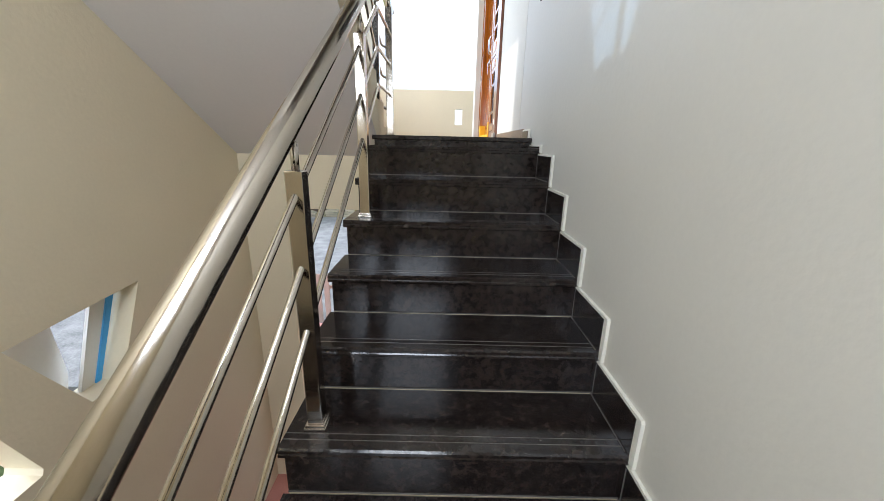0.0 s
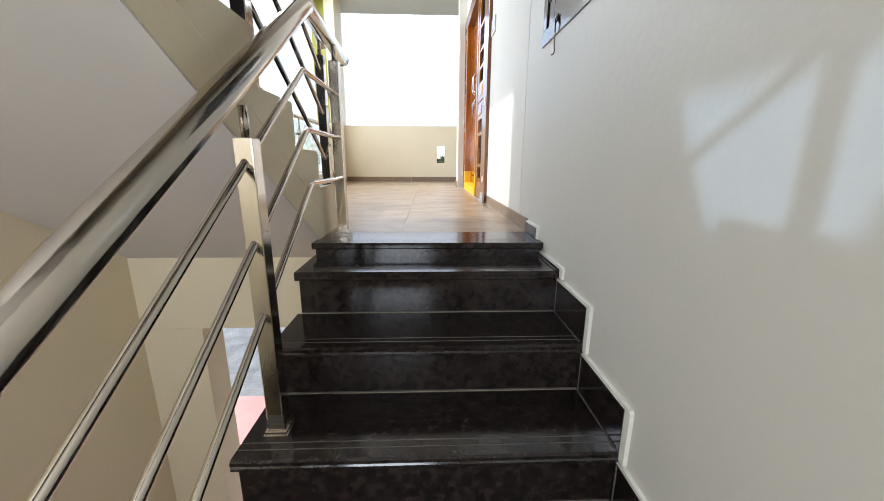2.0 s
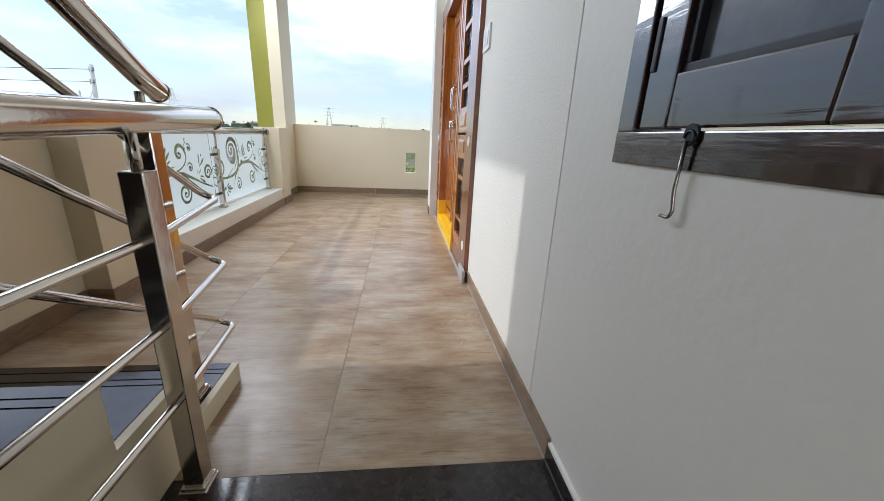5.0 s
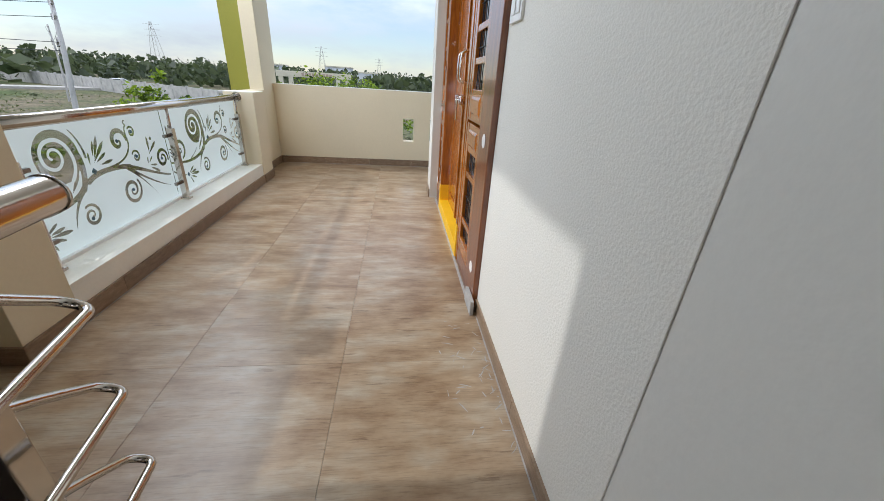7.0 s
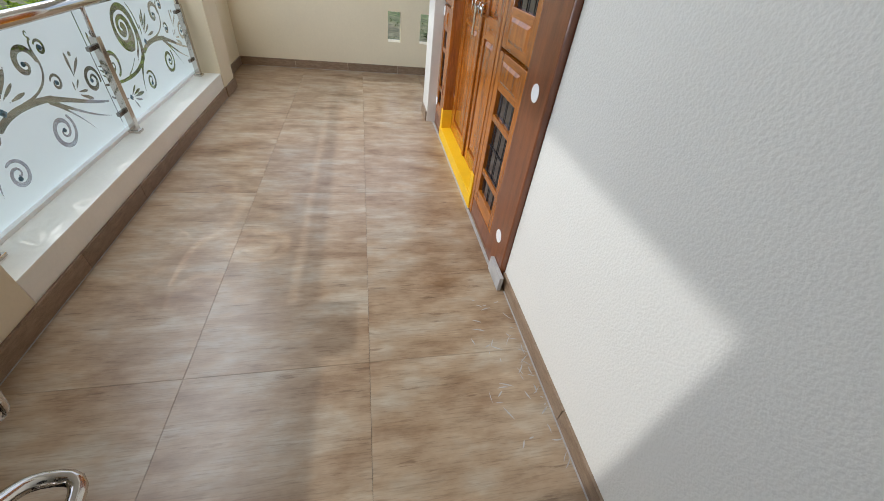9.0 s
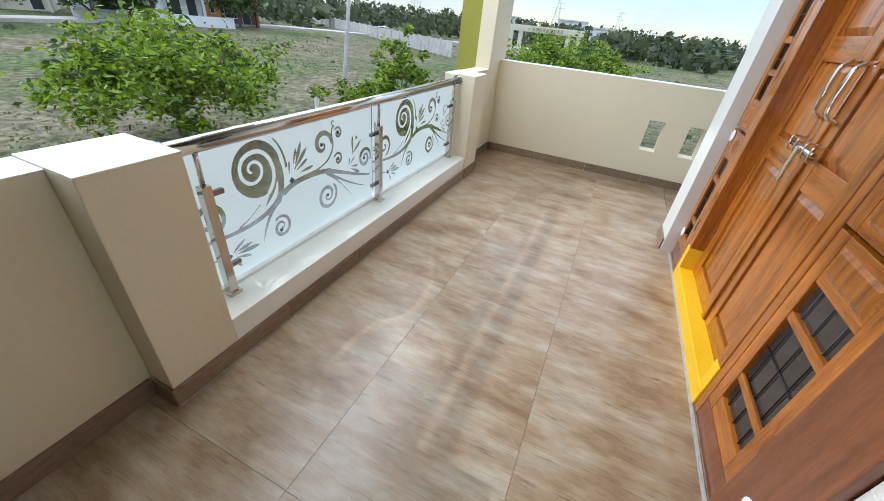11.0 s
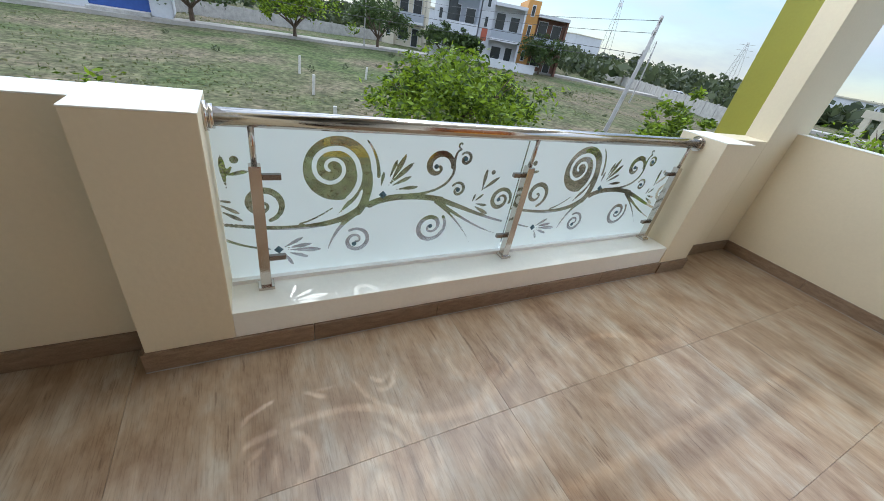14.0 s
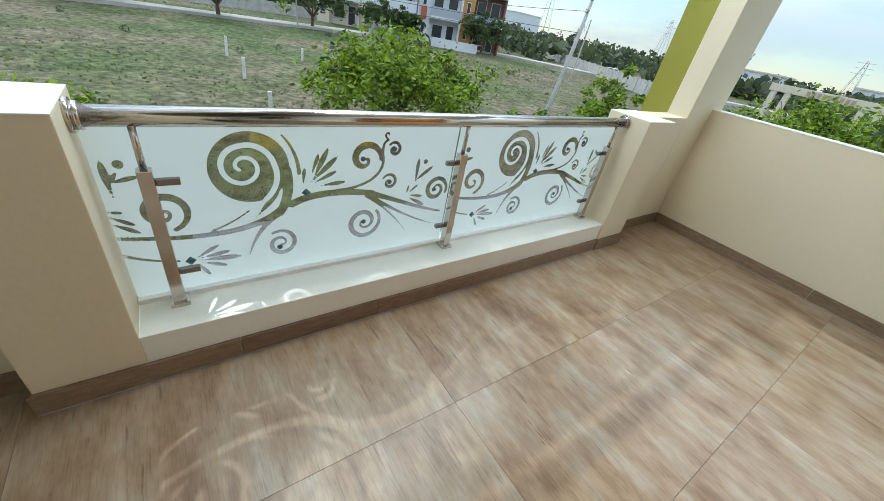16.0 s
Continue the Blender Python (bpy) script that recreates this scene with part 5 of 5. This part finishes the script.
# marker stones
for x, y, h in ((-18.4, 5.2, 1.0), (-25.9, 5.4, 1.1), (-33.0, 5.5, 1.25), (-33.2, 10.7, 1.0), (-14.9, 16.4, 0.9), (-15.2, 6.0, 0.7)):
    b = box(bmesh.new(), -0.09, -0.08, -0.2, 0.09, 0.08, h, 0.02)
    ob = thing("marker_stone", "whitewashed plot marker stone in the field", "marker", "plot marker stones", bm=b, mat=M_STONE)
    ob.matrix_basis = pose(x, y, GROUND, 3 * math.sin(x), 4 * math.cos(y), 20 * math.sin(y))

# lattice towers
def lattice(x, y, h, w, label, name="pylon", arms=True):
    root = thing(name, label, "tower", "lattice towers")
    root.location = (x, y, GROUND)
    b = bmesh.new()
    for sx in (-1, 1):
        for sy in (-1, 1):
            tube(b, [(sx * w, sy * w, 0), (sx * w * 0.12, sy * w * 0.12, h)], 0.05 + w * 0.02, 5)
    part("legs", b, M_CONCRETE, root)
    b = bmesh.new()
    n = 9
    for k in range(n):
        z0, z1 = h * k / n, h * (k + 1) / n
        w0, w1 = w * (1 - 0.88 * k / n), w * (1 - 0.88 * (k + 1) / n)
        for sx, sy, tx, ty in ((-1, -1, 1, -1), (1, -1, 1, 1), (1, 1, -1, 1), (-1, 1, -1, -1)):
            tube(b, [(sx * w0, sy * w0, z0), (tx * w1, ty * w1, z1)], 0.045, 4)
    part("bracing", b, M_CONCRETE, root)
    if arms:
        for z in (0.72, 0.84, 0.95):
            part("crossarm", tube(bmesh.new(), [(-w * 1.3, 0, h * z), (w * 1.3, 0, h * z)], 0.09, 4), M_CONCRETE, root)
    else:
        for z in (0.8, 0.9):
            part("antenna", box(bmesh.new(), -w * 0.3, -w * 0.3, h * z, w * 0.3, w * 0.3, h * z + 2.0), M_PLASTIC, root)

lattice(-203, 218, 42, 3.0, "red and white telecom lattice mast far off", "telecom_mast", False)
lattice(-167, 307, 30, 4.0, "pale distant electricity pylon among trees")
lattice(-60, 330, 24, 3.4, "pale distant electricity pylon on the horizon")
lattice(-20, 420, 22, 3.0, "pale distant electricity pylon on the horizon")

# ---- houses across the field ----
def wall_block(parent, x0, y0, z0, x1, y1, z1, mat, name="wall"):
    return part(name, box(bmesh.new(), x0, y0, z0, x1, y1, z1), mat, parent)

def house_window(parent, x, y0, z0, y1, z1, mat=None):
    f = part("window", boxes((x, y0, z0, x + 0.10, y0 + 0.1, z1), (x, y1 - 0.1, z0, x + 0.10, y1, z1), (x, y0 + 0.1, z0, x + 0.10, y1 - 0.1, z0 + 0.1), (x, y0 + 0.1, z1 - 0.1, x + 0.10, y1 - 0.1, z1)), M_WHITEHOUSE, parent)
    part("pane", boxes((x, y0 + 0.1, z0 + 0.1, x + 0.04, y1 - 0.1, z1 - 0.1)), mat or M_DARKGLASS, f)

def villa(x, y, turn, tower, second, label, tall):
    """A two-storey flat-roofed villa: front faces +x."""
    root = thing("house", label, "house", "houses across the field")
    h = tall
    wall_block(root, -9, 0, 0, 0, 2.6, h + 1.6, tower, "stair_tower")
    wall_block(root, -9, 2.6, 0, -0.8, 9.0, h, second)
    wall_block(root, -0.8, 2.6, 3.0, 0.8, 9.0, 3.3, M_WHITEHOUSE, "balcony_slab")
    wall_block(root, 0.65, 2.6, 3.3, 0.8, 9.0, 4.3, M_GREYHOUSE if second is not M_GREYHOUSE else M_WHITEHOUSE, "balcony_parapet")
    wall_block(root, -0.8, 2.6, h - 0.1, 0.9, 9.0, h + 0.25, M_WHITEHOUSE, "roof_slab")
    wall_block(root, -0.3, 8.6, 0, 0.6, 9.0, h, second, "pier")
    house_window(root, -0.8, 3.2, 4.2, 5.2, 6.2)
    house_window(root, -0.8, 6.2, 3.5, 8.2, 6.0)
    house_window(root, -0.8, 3.4, 0.8, 5.6, 2.4)
    house_window(root, -0.8, 6.4, 0.1, 8.0, 2.5)
    for z in (1.2, 4.2, 6.4):
        house_window(root, 0.0, 0.9, z, 1.7, z + 1.3)
    root.matrix_basis = pose(x, y, GROUND, 0, 0, turn) @ Matrix.Diagonal((1.3, 0.9, 1.42, 1))
    return root

H1 = villa(-72, 33.5, -28, M_WHITEHOUSE, M_GREYHOUSE, "grey and white two-storey villa with balcony", 8.0)
part("decor_panel", boxes((0.02, 2.7, 4.0, 0.7, 4.4, 7.0)), M_DARKGLASS, H1, "dark patterned balcony screen")
H2 = villa(-69.4, 41.6, -28, M_WHITEHOUSE, M_WHITEHOUSE, "white two-storey villa with a red panel", 6.9)
part("decor_panel", boxes((0.0, 0.7, 2.7, 0.06, 1.9, 4.1)), M_REDHOUSE, H2, "brick red wall panel")
H3 = villa(-66.8, 49.6, -28, M_ORANGEHOUSE, M_BROWNHOUSE, "orange and brown two-storey villa", 6.6)
H4 = villa(-84, 28, -28, M_CREAMHOUSE, M_CREAMHOUSE, "cream two-storey house behind the villas", 7.4)
for hx, hy in ((-71.0, 33.5), (-66.4, 43.0)):
    fw = thing("front_wall", "white low front wall of the villas", "wall", "front walls", bm=box(bmesh.new(), 2.6, 0.2, 0, 2.8, 8.6, 1.5), mat=M_WHITEHOUSE)
    fw.matrix_basis = pose(hx, hy, GROUND, 0, 0, -28)

left_house = thing("house", "pale house with a blue gate across the field", "house", "houses across the field")
wall_block(left_house, -8, -9, 0, 0, 4, 5.6, M_WHITEHOUSE)
wall_block(left_house, 0, -9, 2.9, 1.4, 4, 3.2, M_CREAMHOUSE, "canopy")
wall_block(left_house, 3.6, -9, 0, 3.9, -3.2, 1.9, M_WHITEHOUSE, "front_wall")
wall_block(left_house, 3.6, 2.0, 0, 3.9, 4, 2.2, M_WHITEHOUSE, "front_wall")
gate = wall_block(left_house, 3.62, -3.2, 0.3, 3.78, 2.0, 2.2, M_BLUE, "gate")
wall_block(left_house, 3.6, -3.2, 0, 6.0, 2.0, 0.35, M_CONCRETE, "ramp")
house_window(left_house, 0.0, -2.5, 0.9, -0.5, 2.3)
house_window(left_house, 0.0, 0.5, 0.2, 1.8, 2.5)
left_house.matrix_basis = pose(-62, -9, GROUND + 0.4, 0, 0, 4)

for x, y, w, h in ((-160, 75, 14, 10), (-150, 95, 10, 9), (-60, 190, 16, 7), (-30, 210, 12, 8), (-245, 230, 26, 16), (-14, 190, 10, 6)):
    ob = thing("house", "pale distant flat-roofed house among trees", "house", "distant houses")
    wall_block(ob, -w / 2, -w / 2, 0, w / 2, w / 2, h, M_WHITEHOUSE)
    wall_block(ob, -w / 2 - 0.3, -w / 2 - 0.3, h, w / 2 + 0.3, w / 2 + 0.3, h + 0.5, M_CREAMHOUSE, "roof_slab")
    for k in range(3):
        yy = -w / 2 + w * (k + 0.3) / 3
        for z in (1.0, 4.2):
            house_window(ob, w / 2, yy, z, yy + 1.6, z + 1.6)
    ob.location = (x, y, GROUND)

# gateway arch with a lettered beam
arch = thing("gateway", "long pale concrete entrance gateway with raised lettering", "gateway")
AX, AY = -17.8, 62.0
for k, dx in enumerate((0.0, 1.4, 8.2, 9.6)):
    part("column", box(bmesh.new(), dx - 0.3, -0.3, 0, dx + 0.3, 0.3, 4.1, 0.03), M_CREAMHOUSE, arch)
part("beam", box(bmesh.new(), -0.6, -0.35, 4.1, 10.2, 0.35, 4.9, 0.04), M_CREAMHOUSE, arch)
for k in range(9):
    part("letter_bar", box(bmesh.new(), 3.0 + k * 0.5, -0.42, 4.3, 3.34 + k * 0.5, -0.35, 4.72), M_CREAMDARK, arch, "faded raised lettering")
arch.matrix_basis = pose(AX, AY, GROUND, 0, 0, 6)

# parked white car
car = thing("car", "white hatchback parked on the far road", "car")
b = prism(bmesh.new(), [(-2.0, 0.3), (2.0, 0.3), (2.05, 0.75), (1.2, 0.9), (0.55, 1.42), (-1.2, 1.45), (-1.9, 0.95), (-2.05, 0.7)], "y", -0.85, 0.85)
part("body", b, M_CARWHITE, car)
part("side_glass", prism(bmesh.new(), [(-1.5, 0.95), (0.95, 0.95), (0.45, 1.34), (-1.1, 1.36)], "y", -0.87, 0.87), M_DARKGLASS, car)
for dx in (-1.25, 1.25):
    for s in (-1, 1):
        part("wheel", disc(bmesh.new(), (dx, s * 0.70, 0.32), (0, s, 0), 0.32, 0.19, 18), M_TYRE, car)
car.matrix_basis = pose(-50, 78, GROUND + 0.42, 0, 0, 35)

# below the balcony: a picket panel beside the paving
fence = thing("picket_fence", "pale brown wooden picket panel in the yard below", "fence")
for k in range(7):
    part("picket", box(bmesh.new(), -3.3 + k * 0.16, 3.6, FLOOR_BELOW - 0.2, -3.2 + k * 0.16, 3.63, FLOOR_BELOW + 0.85, 0.004), M_CREAMDARK, fence)
part("rail", box(bmesh.new(), -3.35, 3.63, FLOOR_BELOW + 0.55, -2.1, 3.66, FLOOR_BELOW + 0.62), M_CREAMDARK, fence)

# blue-filmed window bar outside the stair wall
bwin = thing("window_frame", "blue film covered frame in the stair wall opening", "window")
part("bar", prism(bmesh.new(), [(-1.348, -1.335), (-1.322, -1.335), (-1.088, -0.80), (-1.128, -0.80)], "x", -2.335, -2.305), M_BLUEFILM, bwin, "blue film covered bar")
part("bar", prism(bmesh.new(), [(-1.415, -1.335), (-1.349, -1.335), (-1.129, -0.80), (-1.215, -0.80)], "x", -2.330, -2.312), M_PLASTIC, bwin, "pale frame bar")
part("board", prism(bmesh.new(), [(-1.66, -0.83), (-1.365, -0.83), (-1.34, -1.15), (-1.37, -1.26), (-1.44, -1.30)], "x", -2.41, -2.39), M_PLASTIC, bwin, "white board behind the bars")
# Unseen film, added to turn the sun patch on the east wall bluish
top_win = thing("sun_tint_film", "unseen blue film in the stair wall opening, tints the sun patch", "window")
part("film", prism(bmesh.new(), [(-1.27, 1.95), (-1.05, 2.355), (-1.65, 2.355), (-1.51, 1.95)], "x", -2.322, -2.318), M_SUNTINT, top_win, "added blue film that tints the sunlight")
